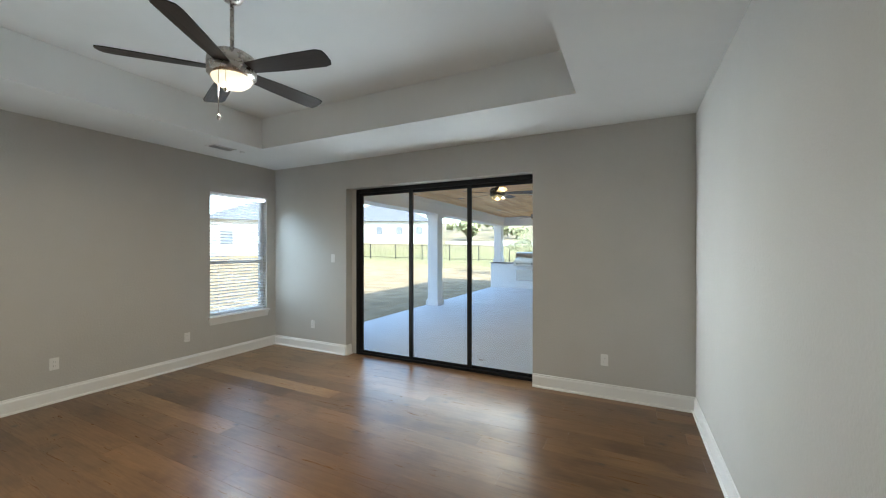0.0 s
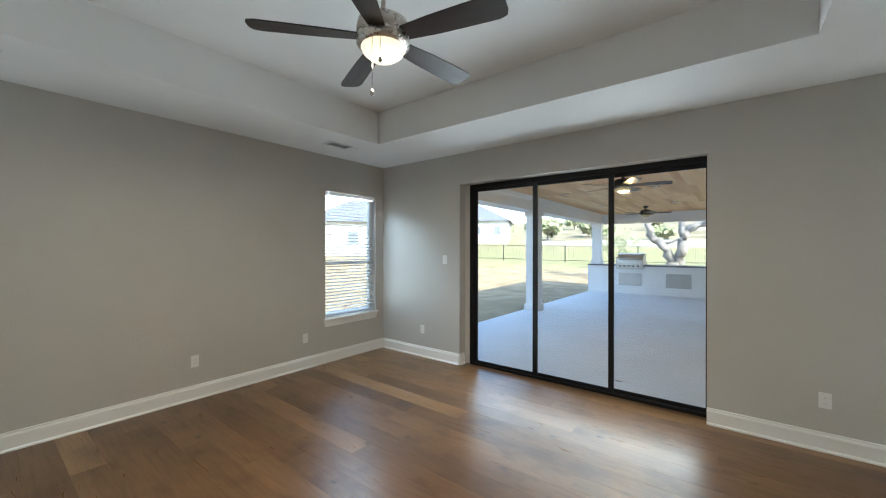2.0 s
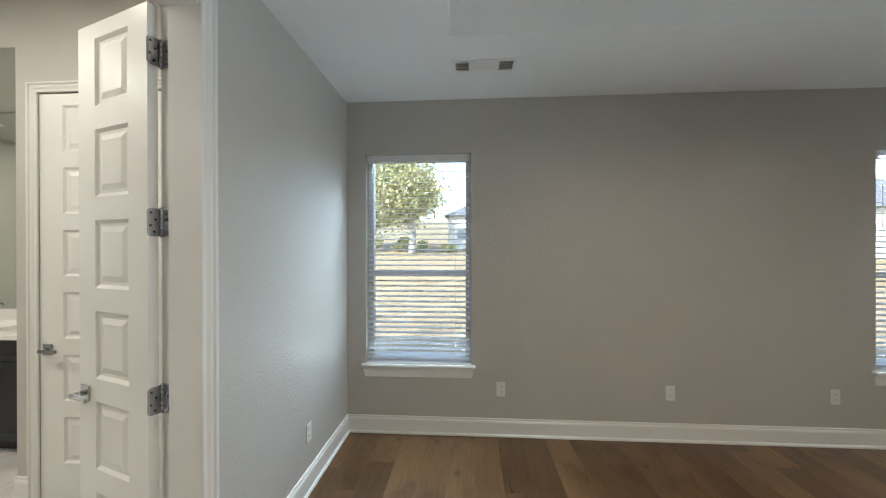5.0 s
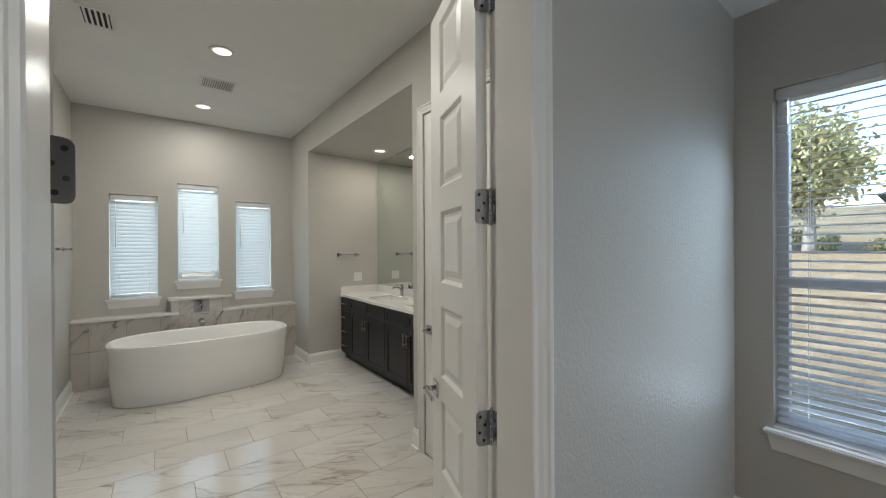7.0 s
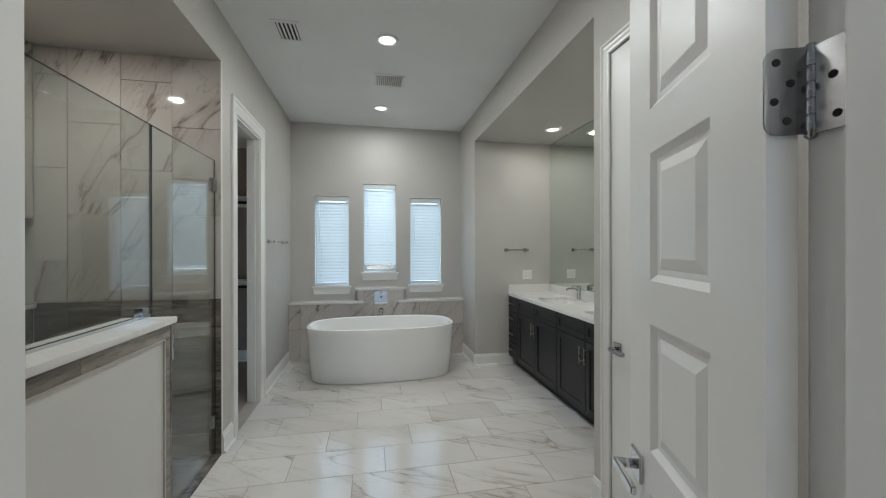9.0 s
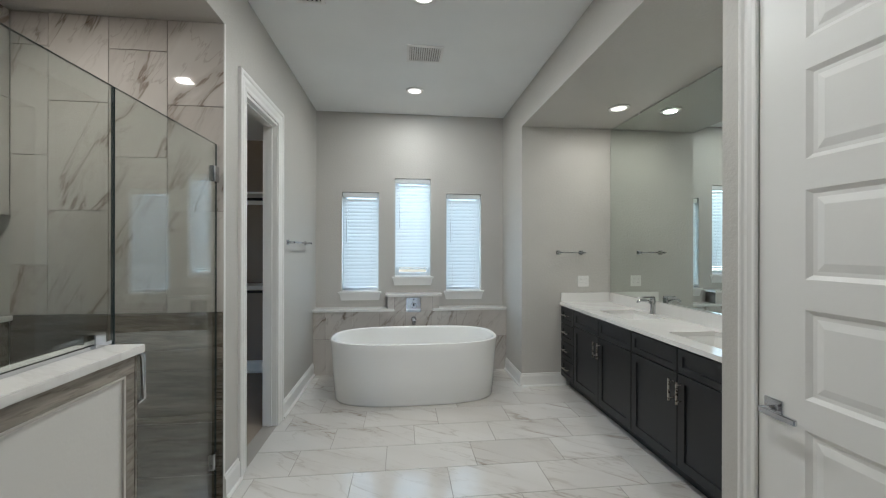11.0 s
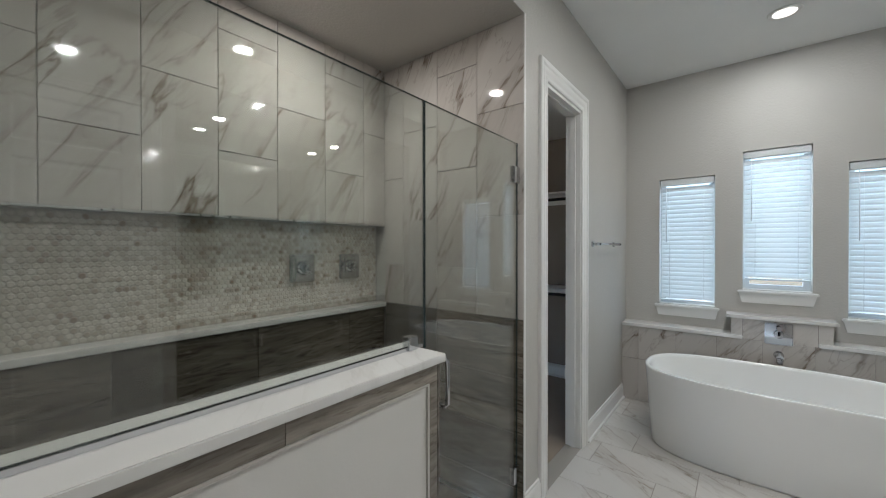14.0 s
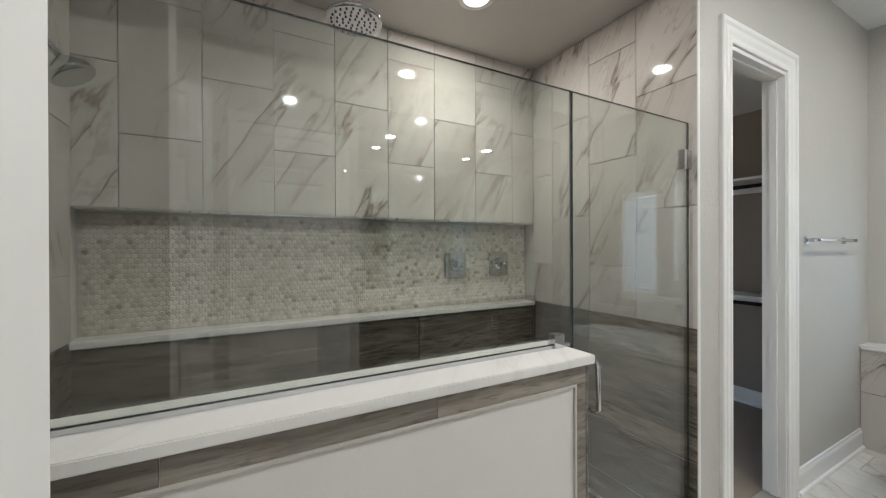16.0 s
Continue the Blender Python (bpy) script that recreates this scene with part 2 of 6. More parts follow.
def streaked(name, dark, mid, lite, rough, crack=0.45):
    """Stone with long level streaks, as in wood-look slate tile."""
    m, N, L, p = nodes_of(name)
    v = mapping(N, L, (1.1, 1.1, 9.0), rand=True)
    w = mapping(N, L, (0.8, 0.8, 3.0), rand=True)
    n1, n2, n3 = noise_tex(N, L, v, 2.2, 7, 0.62, 1.4), noise_tex(N, L, v, 9.0, 5, 0.6, 0.6), noise_tex(N, L, w, 1.6, 3)
    c = ramp(N, L, n1, [(0.30, dark), (0.50, mid), (0.72, lite)])
    oi = N.new("ShaderNodeObjectInfo")
    c = mix(N, L, 1.0, c, ramp(N, L, oi.outputs["Random"], [(0.0, (0.70, 0.69, 0.66)), (1.0, (1.25, 1.22, 1.18))]), "MULTIPLY")
    c = mix(N, L, 1.0, c, ramp(N, L, n2, [(0.36, (crack, crack * 0.96, crack * 0.9)), (0.46, (1, 1, 1)), (0.7, (1.15, 1.14, 1.12))]), "MULTIPLY")
    L.new(mix(N, L, 1.0, c, ramp(N, L, n3, [(0.3, (0.75, 0.75, 0.75)), (0.7, (1.2, 1.2, 1.2))]), "MULTIPLY"), p.inputs["Base Color"])
    p.inputs["Roughness"].default_value = rough
    return m


M_DTILE = streaked("grey_stone_tile", (0.085, 0.07, 0.054), (0.15, 0.132, 0.11), (0.225, 0.205, 0.178), 0.16)
M_GROUT = paint("grout", (0.20, 0.185, 0.17), 0.9, 200, 0.3)
M_ETILE = streaked("edge_stone_tile", (0.15, 0.134, 0.115), (0.205, 0.187, 0.165), (0.26, 0.24, 0.215), 0.2, 0.7)
M_KNEE = paint("knee_wall_paint", (0.66, 0.64, 0.61), 0.5, 75, 0.3, 0.02, dist=0.002)
# wall paint darkened: the unlit closet's shade is put into the colour
M_CLOSET_SHADE = paint("shaded_closet_paint", (0.25, 0.21, 0.175), 0.6, 75, 0.3, 0.03)
M_FGROUT = paint("floor_grout", (0.36, 0.335, 0.30), 0.9, 200, 0.3)
M_TGROUT = paint("tile_grout", (0.38, 0.36, 0.33), 0.9, 200, 0.3)
M_LGROUT = paint("light_grout", (0.50, 0.47, 0.43), 0.9, 200, 0.3)
M_QUARTZ = marble("white_quartz", (0.80, 0.79, 0.77), (0.42, 0.39, 0.36), 0.10, 0.7, 0.3, (0.6, 0.8, 0), (0.8, -0.6, 0))
M_CAB = paint("black_cabinet_paint", (0.009, 0.010, 0.012), 0.38, 40, 0.05, 0.1)
M_CHROME = metal("polished_chrome", (0.60, 0.61, 0.63), 0.05)
M_HINGE = metal("satin_steel_hinge", (0.40, 0.41, 0.44), 0.16)
M_NICKEL = metal("brushed_nickel", (0.52, 0.48, 0.44), 0.28)
M_STEEL = metal("stainless_steel", (0.50, 0.50, 0.50), 0.30)
M_MIRROR = metal("mirror_silver", (0.74, 0.79, 0.75), 0.005)
M_GLASS = glass("window_glass", (0.94, 0.96, 0.96))
M_SHGLASS = glass("shower_glass", (0.895, 0.92, 0.90), sheen=0.095)
M_ACRYL = paint("white_acrylic", (0.83, 0.82, 0.80), 0.16, 5, 0.0, 0.01)
def translucent(name, col, share):
    m = paint(name, col, 0.4, 30, 0.03, 0.02)
    N, L = m.node_tree.nodes, m.node_tree.links
    t, mx = N.new("ShaderNodeBsdfTranslucent"), N.new("ShaderNodeMixShader")
    t.inputs[0].default_value, mx.inputs[0].default_value = (*col, 1), share
    L.new(N["Principled BSDF"].outputs[0], mx.inputs[1])
    L.new(t.outputs[0], mx.inputs[2])
    L.new(mx.outputs[0], N["Material Output"].inputs[0])
    return m


M_BLIND = translucent("blind_slat_vinyl", (0.90, 0.90, 0.90), 0.55)
M_BBLIND = translucent("bath_blind_slat_vinyl", (0.80, 0.82, 0.83), 0.16)
M_VINYL = paint("white_window_vinyl", (0.78, 0.79, 0.80), 0.35, 30, 0.03, 0.02)
M_BLACK = paint("black_aluminium", (0.008, 0.008, 0.009), 0.5, 80, 0.05, 0.1)
M_BLACK.node_tree.nodes["Principled BSDF"].inputs["Specular IOR Level"].default_value = 0.2
M_PLAST = paint("white_plastic", (0.76, 0.75, 0.73), 0.35, 30, 0.0, 0.01)
M_SLOT = paint("dark_slot", (0.02, 0.02, 0.02), 0.8)
M_WALNUT = oak("dark_fan_blade", [(0.018, 0.011, 0.009), (0.026, 0.016, 0.012)], 0.34, gloss=0.5)
M_CONC = paint("patio_concrete", (0.70, 0.74, 0.79), 0.75, 60, 0.0, 0.05)
M_STUCCO = paint("white_exterior_paint", (0.84, 0.84, 0.84), 0.7, 60, 0.2, 0.03)
M_SOIL = soil("yard_soil")
M_IRON = paint("black_iron", (0.015, 0.015, 0.016), 0.5)
M_BARK = paint("tree_bark", (0.27, 0.25, 0.23), 0.95, 12, 1.0, 0.3, dist=0.03)
M_LEAF = leaf_mat("oak_leaves", (0.26, 0.29, 0.15), (0.52, 0.50, 0.30))
M_HEDGE = leaf_mat("far_foliage", (0.17, 0.20, 0.11), (0.36, 0.37, 0.22))
M_SHINGLE = paint("roof_shingles", (0.13, 0.14, 0.16), 0.9, 20, 0.6, 0.15)
M_SIDING = paint("pale_house_siding", (0.52, 0.51, 0.49), 0.8, 10, 0.2, 0.04)
M_PANE = paint("dark_far_pane", (0.16, 0.18, 0.21), 0.1, 5, 0.0)
M_CARPET = paint("closet_carpet", (0.30, 0.25, 0.20), 0.95, 300, 0.6, 0.06)
M_LIGHT = glow("lit_lens", (1.0, 0.90, 0.76), 0.42)
M_FANLIGHT = glow("lit_frosted_bowl", (1.0, 0.80, 0.50), 0.20)
M_PATIOLIGHT = glow("patio_fan_bowl", (1.0, 0.80, 0.4), 0.03, (0.3, 0.24, 0.13))

# ---- builders ----


def mesh_from(name, verts, faces, mat, smooth=False):
    me = bpy.data.meshes.new(name)
    me.from_pydata(verts, [], faces)
    me.update()
    if mat:
        me.materials.append(mat)
    if smooth:
        me.shade_smooth()
    return me


BOX_F = [(0, 3, 2, 1), (4, 5, 6, 7), (0, 1, 5, 4), (1, 2, 6, 5), (2, 3, 7, 6), (3, 0, 4, 7)]


def boxes_mesh(name, boxes, mat):
    """One mesh of plain boxes (x0, x1, y0, y1, z0, z1)."""
    V, F = [], []
    for x0, x1, y0, y1, z0, z1 in boxes:
        k = len(V)
        V += [(x0, y0, z0), (x1, y0, z0), (x1, y1, z0), (x0, y1, z0), (x0, y0, z1), (x1, y0, z1), (x1, y1, z1), (x0, y1, z1)]
        F += [tuple(k + i for i in f) for f in BOX_F]
    return mesh_from(name, V, F, mat)


def soft_box(name, x0, x1, y0, y1, z0, z1, mat, r=0.004, seg=2):
    """A box with rounded edges."""
    bm = bmesh.new()
    bmesh.ops.create_cube(bm, size=1)
    for v in bm.verts:
        v.co = Vector(((x0 + x1) / 2 + v.co.x * (x1 - x0), (y0 + y1) / 2 + v.co.y * (y1 - y0), (z0 + z1) / 2 + v.co.z * (z1 - z0)))
    r = min(r, 0.45 * min(x1 - x0, y1 - y0, z1 - z0))
    bmesh.ops.bevel(bm, geom=bm.edges[:], offset=r, segments=seg, affect="EDGES")
    return bm_mesh(name, bm, mat)


def bm_mesh(name, bm, mat, smooth=False):
    me = bpy.data.meshes.new(name)
    bm.to_mesh(me)
    bm.free()
    me.materials.append(mat)
    if smooth:
        me.shade_smooth()
    return me


def put(name, me, parent=None, label=""):
    ob = new(name, me)
    if parent:
        ob.parent = parent
    if label:
        ob["label"] = label
    return ob


def lathe(name, prof, mat, n=32, cx=0, cy=0, cz=0, axis="z", sx=1.0, sy=1.0):
    """A turned solid from (radius, height) pairs."""
    V, F = [], []
    for r, h in prof:
        for i in range(n):
            a = 2 * math.pi * i / n
            u, w = r * math.cos(a) * sx, r * math.sin(a) * sy
            V.append({"z": (cx + u, cy + w, cz + h), "y": (cx + u, cy + h, cz - w), "x": (cx + h, cy + u, cz + w)}[axis])
    for j in range(len(prof) - 1):
        for i in range(n):
            F.append((j * n + i, j * n + (i + 1) % n, (j + 1) * n + (i + 1) % n, (j + 1) * n + i))
    F.append(tuple(range(n))[::-1])
    F.append(tuple((len(prof) - 1) * n + i for i in range(n)))
    me = mesh_from(name, V, F, mat)
    for poly in me.polygons[:-2]:
        poly.use_smooth = True
    return me


def tube(name, pts, r, mat, n=10, rad=None):
    """A round bar along points; rad gives a radius for each."""
    V, F = [], []
    P = [Vector(q) for q in pts]
    for j, q in enumerate(P):
        t = (P[min(j + 1, len(P) - 1)] - P[max(j - 1, 0)]).normalized()
        u = t.orthogonal().normalized() if abs(t.z) < 0.9 else t.cross(Vector((0, 1, 0))).normalized()
        u = t.cross(Vector((0, 0, 1))).normalized() if abs(t.z) < 0.9 else u
        w = t.cross(u)
        rr = rad[j] if rad else r
        V += [tuple(q + (u * math.cos(2 * math.pi * i / n) + w * math.sin(2 * math.pi * i / n)) * rr) for i in range(n)]
    for j in range(len(P) - 1):
        F += [(j * n + i, j * n + (i + 1) % n, (j + 1) * n + (i + 1) % n, (j + 1) * n + i) for i in range(n)]
    F += [tuple(range(n))[::-1], tuple((len(P) - 1) * n + i for i in range(n))]
    return mesh_from(name, V, F, mat, True)


def thing(name, x, y, z, label, category, group="", kind="", rz=0):
    ob = new(name)
    ob.empty_display_size = 0.1
    ob.matrix_basis = pose(x, y, z, 0, 0, rz)
    return tagged(ob, label, category, group, kind)


def structure(name, me, label="", category=""):
    return tagged(new(name, me), label, category, kind="structure")


def grid_solid(name, us, vs, gone, w0, w1, place, mat):
    """A slab over a grid of cells, of which some are holes, as one welded mesh."""
    V, F, idx = [], [], {}

    def vert(i, j, k):
        if (i, j, k) not in idx:
            idx[(i, j, k)] = len(V)
            V.append(place(us[i], vs[j], (w0, w1)[k]))
        return idx[(i, j, k)]
    full = {(i, j) for i in range(len(us) - 1) for j in range(len(vs) - 1) if not gone((us[i] + us[i + 1]) / 2, (vs[j] + vs[j + 1]) / 2)}
    for i, j in full:
        for k in (0, 1):
            F.append((vert(i, j, k), vert(i + 1, j, k), vert(i + 1, j + 1, k), vert(i, j + 1, k)))
        for di, dj, p, q in ((-1, 0, (0, 0), (0, 1)), (1, 0, (1, 0), (1, 1)), (0, -1, (0, 0), (1, 0)), (0, 1, (0, 1), (1, 1))):
            if (i + di, j + dj) not in full:
                c, d = (i + p[0], j + p[1]), (i + q[0], j + q[1])
                F.append((vert(*c, 0), vert(*d, 0), vert(*d, 1), vert(*c, 1)))
    me = mesh_from(name, V, F, mat)
    bm = bmesh.new()
    bm.from_mesh(me)
    bmesh.ops.recalc_face_normals(bm, faces=bm.faces)
    bm.to_mesh(me)
    bm.free()
    return me


def wall(name, axis, a, b, u0, u1, z0, z1, holes=(), mat=None, label="", offset=0.0):
    """A wall between planes a and b of the axis, along u, with rectangular holes (u0, u1, z0, z1)."""
    us = sorted({u0, u1, *(h[0] for h in holes), *(h[1] for h in holes)})
    zs = sorted({z0, z1, *(max(h[2], z0) for h in holes), *(min(h[3], z1) for h in holes)})
    gone = lambda u, z: any(h[0] < u < h[1] and h[2] < z < h[3] for h in holes)
    place = (lambda u, z, w: (w, u, z)) if axis == "x" else (lambda u, z, w: (u, w, z))
    return structure(name, grid_solid(name, us, zs, gone, a, b, place, mat or M_WALL), label, "wall")


# ---- large structure: bedroom ----
W1, W2 = (-1.178, -0.312, 0.565, 2.285), (2.738, 3.602, 0.575, 2.255)
SL = (-2.825, -0.222, 0.0, 2.328)
wall("wall_west", "x", WX - 0.16, WX, SY, NY + 0.19, 0, 3.2, [W1, W2], label="greige painted bedroom wall with two windows")
wall("wall_north", "y", NY, NY + 0.19, WX, EX + 0.15, 0, 3.2, [SL], label="greige painted bedroom wall around the sliding door")
wall("wall_east", "x", EX, EX + 0.15, SY, NY, 0, 3.2, label="greige painted plain bedroom wall")
wall("wall_south", "y", BN, SY, NX - 0.16, EX + 0.15, 0, 3.2, [(DX0 - 0.0195, DX1 + 0.0195, 0, DH + 0.0195)], label="greige painted wall between bedroom and bathroom")


def tray_ceiling():
    b = [(WX, TX0, SY, NY, CEIL, CEIL + 0.06), (TX1, EX, SY, NY, CEIL, CEIL + 0.06),
         (TX0, TX1, SY, TY0, CEIL, CEIL + 0.06), (TX0, TX1, TY1, NY, CEIL, CEIL + 0.06),
         (TX0 - 0.05, TX0, TY0 - 0.05, TY1 + 0.05, CEIL + 0.06, TRAY), (TX1, TX1 + 0.05, TY0 - 0.05, TY1 + 0.05, CEIL + 0.06, TRAY),
         (TX0, TX1, TY0 - 0.05, TY0, CEIL + 0.06, TRAY), (TX0, TX1, TY1, TY1 + 0.05, CEIL + 0.06, TRAY),
         (TX0 - 0.05, TX1 + 0.05, TY0 - 0.05, TY1 + 0.05, TRAY, TRAY + 0.06)]
    structure("ceiling_bedroom", boxes_mesh("ceiling_bedroom", b, M_CEIL), "white painted tray ceiling of the bedroom", "ceiling")


tray_ceiling()

# ---- large structure: bathroom ----
BW = [(-1.770, -1.335, 0.93, 2.12), (-2.396, -1.964, 1.105, 2.295), (-3.022, -2.590, 0.93, 2.12)]
wall("wall_bath_south", "y", BS - 0.16, BS, VX - 0.12, HX, 0, 3.2, [(a, b, c, d) for a, b, c, d in BW], label="greige painted wall behind the bathtub with three windows")
wall("wall_bath_hall", "x", HX, HX + 0.11, BS, SE - 0.012, 0, BC, [(CY0, CY1, 0, DH + 0.01)], label="greige painted wall with closet doorway")
wall("wall_toilet_room", "x", VX - 0.11, VX, NY1, BN, 0, BC, [(-2.914, -2.11, 0, DH)], label="greige painted wall with closed white door")
wall("wall_tub_side", "x", VX - 0.12, VX, BS, NY0, 0, BC, label="greige painted wall beside the bathtub")
wall("wall_nook_south", "y", NY0 - 0.11, NY0, NX, VX - 0.12, 0, BC, label="greige painted end wall of the vanity nook")
wall("wall_nook_north", "y", NY1, NY1 + 0.11, NX, VX - 0.11, 0, BC, label="greige painted wall beside the vanity")
wall("wall_nook_back", "x", NX - 0.15, NX, NY0 - 0.11, NY1 + 0.11, 0, BC, label="greige painted wall behind the mirror")
wall("wall_nook_header", "x", VX - 0.12, VX, NY0, NY1, NC + 0.02, BC, label="painted soffit face above the vanity nook")
wall("wall_shower_header", "x", HX, HX + 0.11, SE - 0.012, BN, NC + 0.02, BC, label="painted soffit face above the shower")
wall("wall_shower_end", "y", SE - 0.115, SE - 0.012, HX + 0.11, SX + 0.25, 0, BC, label="wall between shower and closet")
wall("wall_shower_back", "x", SX + 0.115, SX + 0.25, SE - 0.012, BN, 0, BC, label="wall behind the shower tile")
wall("wall_toilet_west", "x", NX - 0.15, NX, NY1 + 0.11, BN, 0, BC, label="closing wall of the toilet room")
structure("ceiling_bath", boxes_mesh("ceiling_bath", [(VX - 0.12, HX + 0.11, BS, BN, BC, BC + 0.08)], M_CEIL), "white painted bathroom ceiling", "ceiling")
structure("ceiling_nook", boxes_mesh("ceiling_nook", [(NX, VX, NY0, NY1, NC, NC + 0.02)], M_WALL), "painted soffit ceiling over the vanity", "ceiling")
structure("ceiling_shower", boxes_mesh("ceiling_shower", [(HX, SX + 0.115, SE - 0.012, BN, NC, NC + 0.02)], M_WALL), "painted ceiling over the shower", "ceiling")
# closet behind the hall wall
wall("wall_closet_south", "y", BS - 0.16, BS, HX, 1.9, 0, 2.75, mat=M_CLOSET_SHADE, label="beige closet wall behind the shelves, darkened in colour for shade")
wall("wall_closet_east", "x", 1.9, 2.0, BS, SE - 0.115, 0, 2.75, mat=M_CLOSET_SHADE, label="beige closet end wall, darkened in colour for shade")
structure("ceiling_closet", boxes_mesh("ceiling_closet", [(HX + 0.11, 1.9, BS, SE - 0.115, 2.7, 2.75)], M_CEIL), "closet ceiling", "ceiling")
structure("floor_closet", boxes_mesh("floor_closet", [(HX + 0.11, 1.9, BS, SE - 0.115, -0.05, 0.002)], M_CARPET), "tan closet carpet", "floor")
structure("slab", boxes_mesh("slab", [(NX - 0.4, EX + 0.4, BS - 0.3, NY + 0.19, -0.3, -0.05)], M_CONC), "concrete slab under the house", "floor")


def roof():
    # unseen south eave drawn out to keep the sun off the bath windows
    V = [(-4.5, 15.3, 2.98), (5.2, 15.3, 2.98), (5.2, -7.5, 3.3), (-4.5, -7.5, 3.3), (-1.5, 6.0, 5.6), (5.2, 6.0, 5.6), (-1.5, -2.0, 5.6), (5.2, -2.0, 5.6)]
    F = [(3, 2, 1, 0), (0, 1, 5, 4), (0, 4, 6, 3), (3, 6, 7, 2), (4, 5, 7, 6), (1, 2, 7, 5)]
    structure("roof", mesh_from("roof", V, F, M_SHINGLE), "grey shingled hip roof over house and patio", "roof")


roof()

# ---- trim ----


def run_trim(name, prof, pts, mat, label, category):
    """A moulding: profile (out, up) swept along a straight floor line from p to q; out is to the left of p->q."""
    (px, py), (qx, qy) = pts
    d = Vector((qx - px, qy - py, 0)).normalized()
    nrm = Vector((-d.y, d.x, 0))
    V = [tuple(Vector((x, y, 0)) + nrm * o + Vector((0, 0, u))) for x, y in pts for o, u in prof]
    n = len(prof)
    F = [(i, (i + 1) % n, n + (i + 1) % n, n + i) for i in range(n)] + [tuple(range(n))[::-1], tuple(n + i for i in range(n))]
    me = mesh_from(name, V, F, mat)
    bm = bmesh.new()
    bm.from_mesh(me)
    bmesh.ops.recalc_face_normals(bm, faces=bm.faces)
    bm.to_mesh(me)
    bm.free()
    return structure(name, me, label, category)


BASE = [(0.0, 0.0), (0.030, 0.0), (0.030, 0.008), (0.026, 0.015), (0.0165, 0.019), (0.016, 0.108), (0.013, 0.118), (0.009, 0.124), (0.008, 0.136), (0.0, 0.14)]
CAS = 0.069
for p, q in [((WX, NY), (WX, SY)), ((WX, SY), (DX0 - CAS, SY)), ((SL[0], NY), (WX, NY)), ((EX, NY), (SL[1], NY)), ((EX, SY), (EX, NY)), ((DX1 + CAS, SY), (EX, SY)),
             ((SL[0], NY + 0.10), (SL[0], NY)),
             ((HX, CY0 - 0.10), (HX, -6.10))[::-1], ((HX, CY1 + 0.10), (HX, SE + 0.0))]:
    run_trim("baseboard", BASE, (p, q), M_TRIM, "white painted baseboard along the wall", "baseboard")
for p, q in [((VX, -6.10), (VX, NY0)), ((VX, NY0), (-3.78, NY0)), ((VX, NY1), (VX, -2.973))]:
    run_trim("baseboard", BASE, (q, p), M_TRIM, "white painted baseboard on tile floor", "baseboard")
run_trim("baseboard", BASE, ((HX + 0.11, BS), (1.9, BS)), M_TRIM, "white closet baseboard", "baseboard")


# moulding across a casing: (share of the width from the opening, thickness)
CASE_PROF = [(0.0, 0.009), (0.05, 0.012), (0.16, 0.0125), (0.22, 0.0095), (0.30, 0.010), (0.46, 0.0155), (0.58, 0.0165), (0.63, 0.0135), (0.70, 0.0145), (0.78, 0.0215), (0.90, 0.023), (0.97, 0.021), (1.0, 0.017)]


def casing(name, axis, face, u0, u1, h, out, w, label):
    """Moulded casing round an opening: two legs and a head, mitred at the corners."""
    root = tagged(new(name), label, "door casing", kind="structure")
    for nm in ("casing_leg", "casing_leg.001", "casing_head"):
        rows = []
        for share, t in [(0.0, 0.0)] + CASE_PROF + [(1.0, 0.0)]:
            d = share * w
            ends = {"casing_leg": ((u0 - d, 0), (u0 - d, h + d)), "casing_leg.001": ((u1 + d, 0), (u1 + d, h + d)), "casing_head": ((u0 - d, h + d), (u1 + d, h + d))}[nm]
            rows.append([(face + t * out, u, z) if axis == "x" else (u, face + t * out, z) for u, z in ends])
        V = [p for r in rows for p in r]
        k = len(rows)
        F = [(2 * i, 2 * i + 1, 2 * i + 3, 2 * i + 2) for i in range(k - 1)] + [(0, 2 * k - 2, 2 * k - 1, 1), tuple(2 * i for i in range(k)), tuple(2 * i + 1 for i in range(k))[::-1]]
        me = mesh_from("casing", V, F, M_TRIM)
        bm = bmesh.new()
        bm.from_mesh(me)
        bmesh.ops.recalc_face_normals(bm, faces=bm.faces)
        bm.to_mesh(me)
        bm.free()
        put(nm.split(".")[0], me, root)
    return root


def jamb(name, axis, a, b, u0, u1, h, label, rebate=0.0):
    root = tagged(new(name), label, "door frame", kind="structure")
    mid = (a + b) / 2
    for nm, s in (("side_jamb", (u0 - 0.019, u0, 0, h)), ("side_jamb", (u1, u1 + 0.019, 0, h)), ("head_jamb", (u0 - 0.019, u1 + 0.019, h, h + 0.019))):
        bx = [(a, b) + s if axis == "x" else s[:2] + (a, b) + s[2:]]
        st = {"side_jamb": (s[1], s[1] + 0.011, 0, h - 0.011) if s[0] < u0 else (s[0] - 0.011, s[0], 0, h - 0.011), "head_jamb": (u0, u1, h - 0.011, h)}[nm]
        if rebate:
            st = {"side_jamb": (s[1], s[1] + 0.036, 0, h - 0.022) if s[0] < u0 else (s[0] - 0.036, s[0], 0, h - 0.022), "head_jamb": (u0, u1, h - 0.022, h)}[nm]
            bx.append(st[:2] + (a + rebate, b - 0.0005) + st[2:])
        elif axis == "x":
            bx.append((mid - 0.018, mid + 0.018) + st)
        else:
            bx.append(st[:2] + (mid - 0.018, mid + 0.018) + st[2:])
        put(nm, boxes_mesh(nm, bx, M_TRIM), root)
    return root


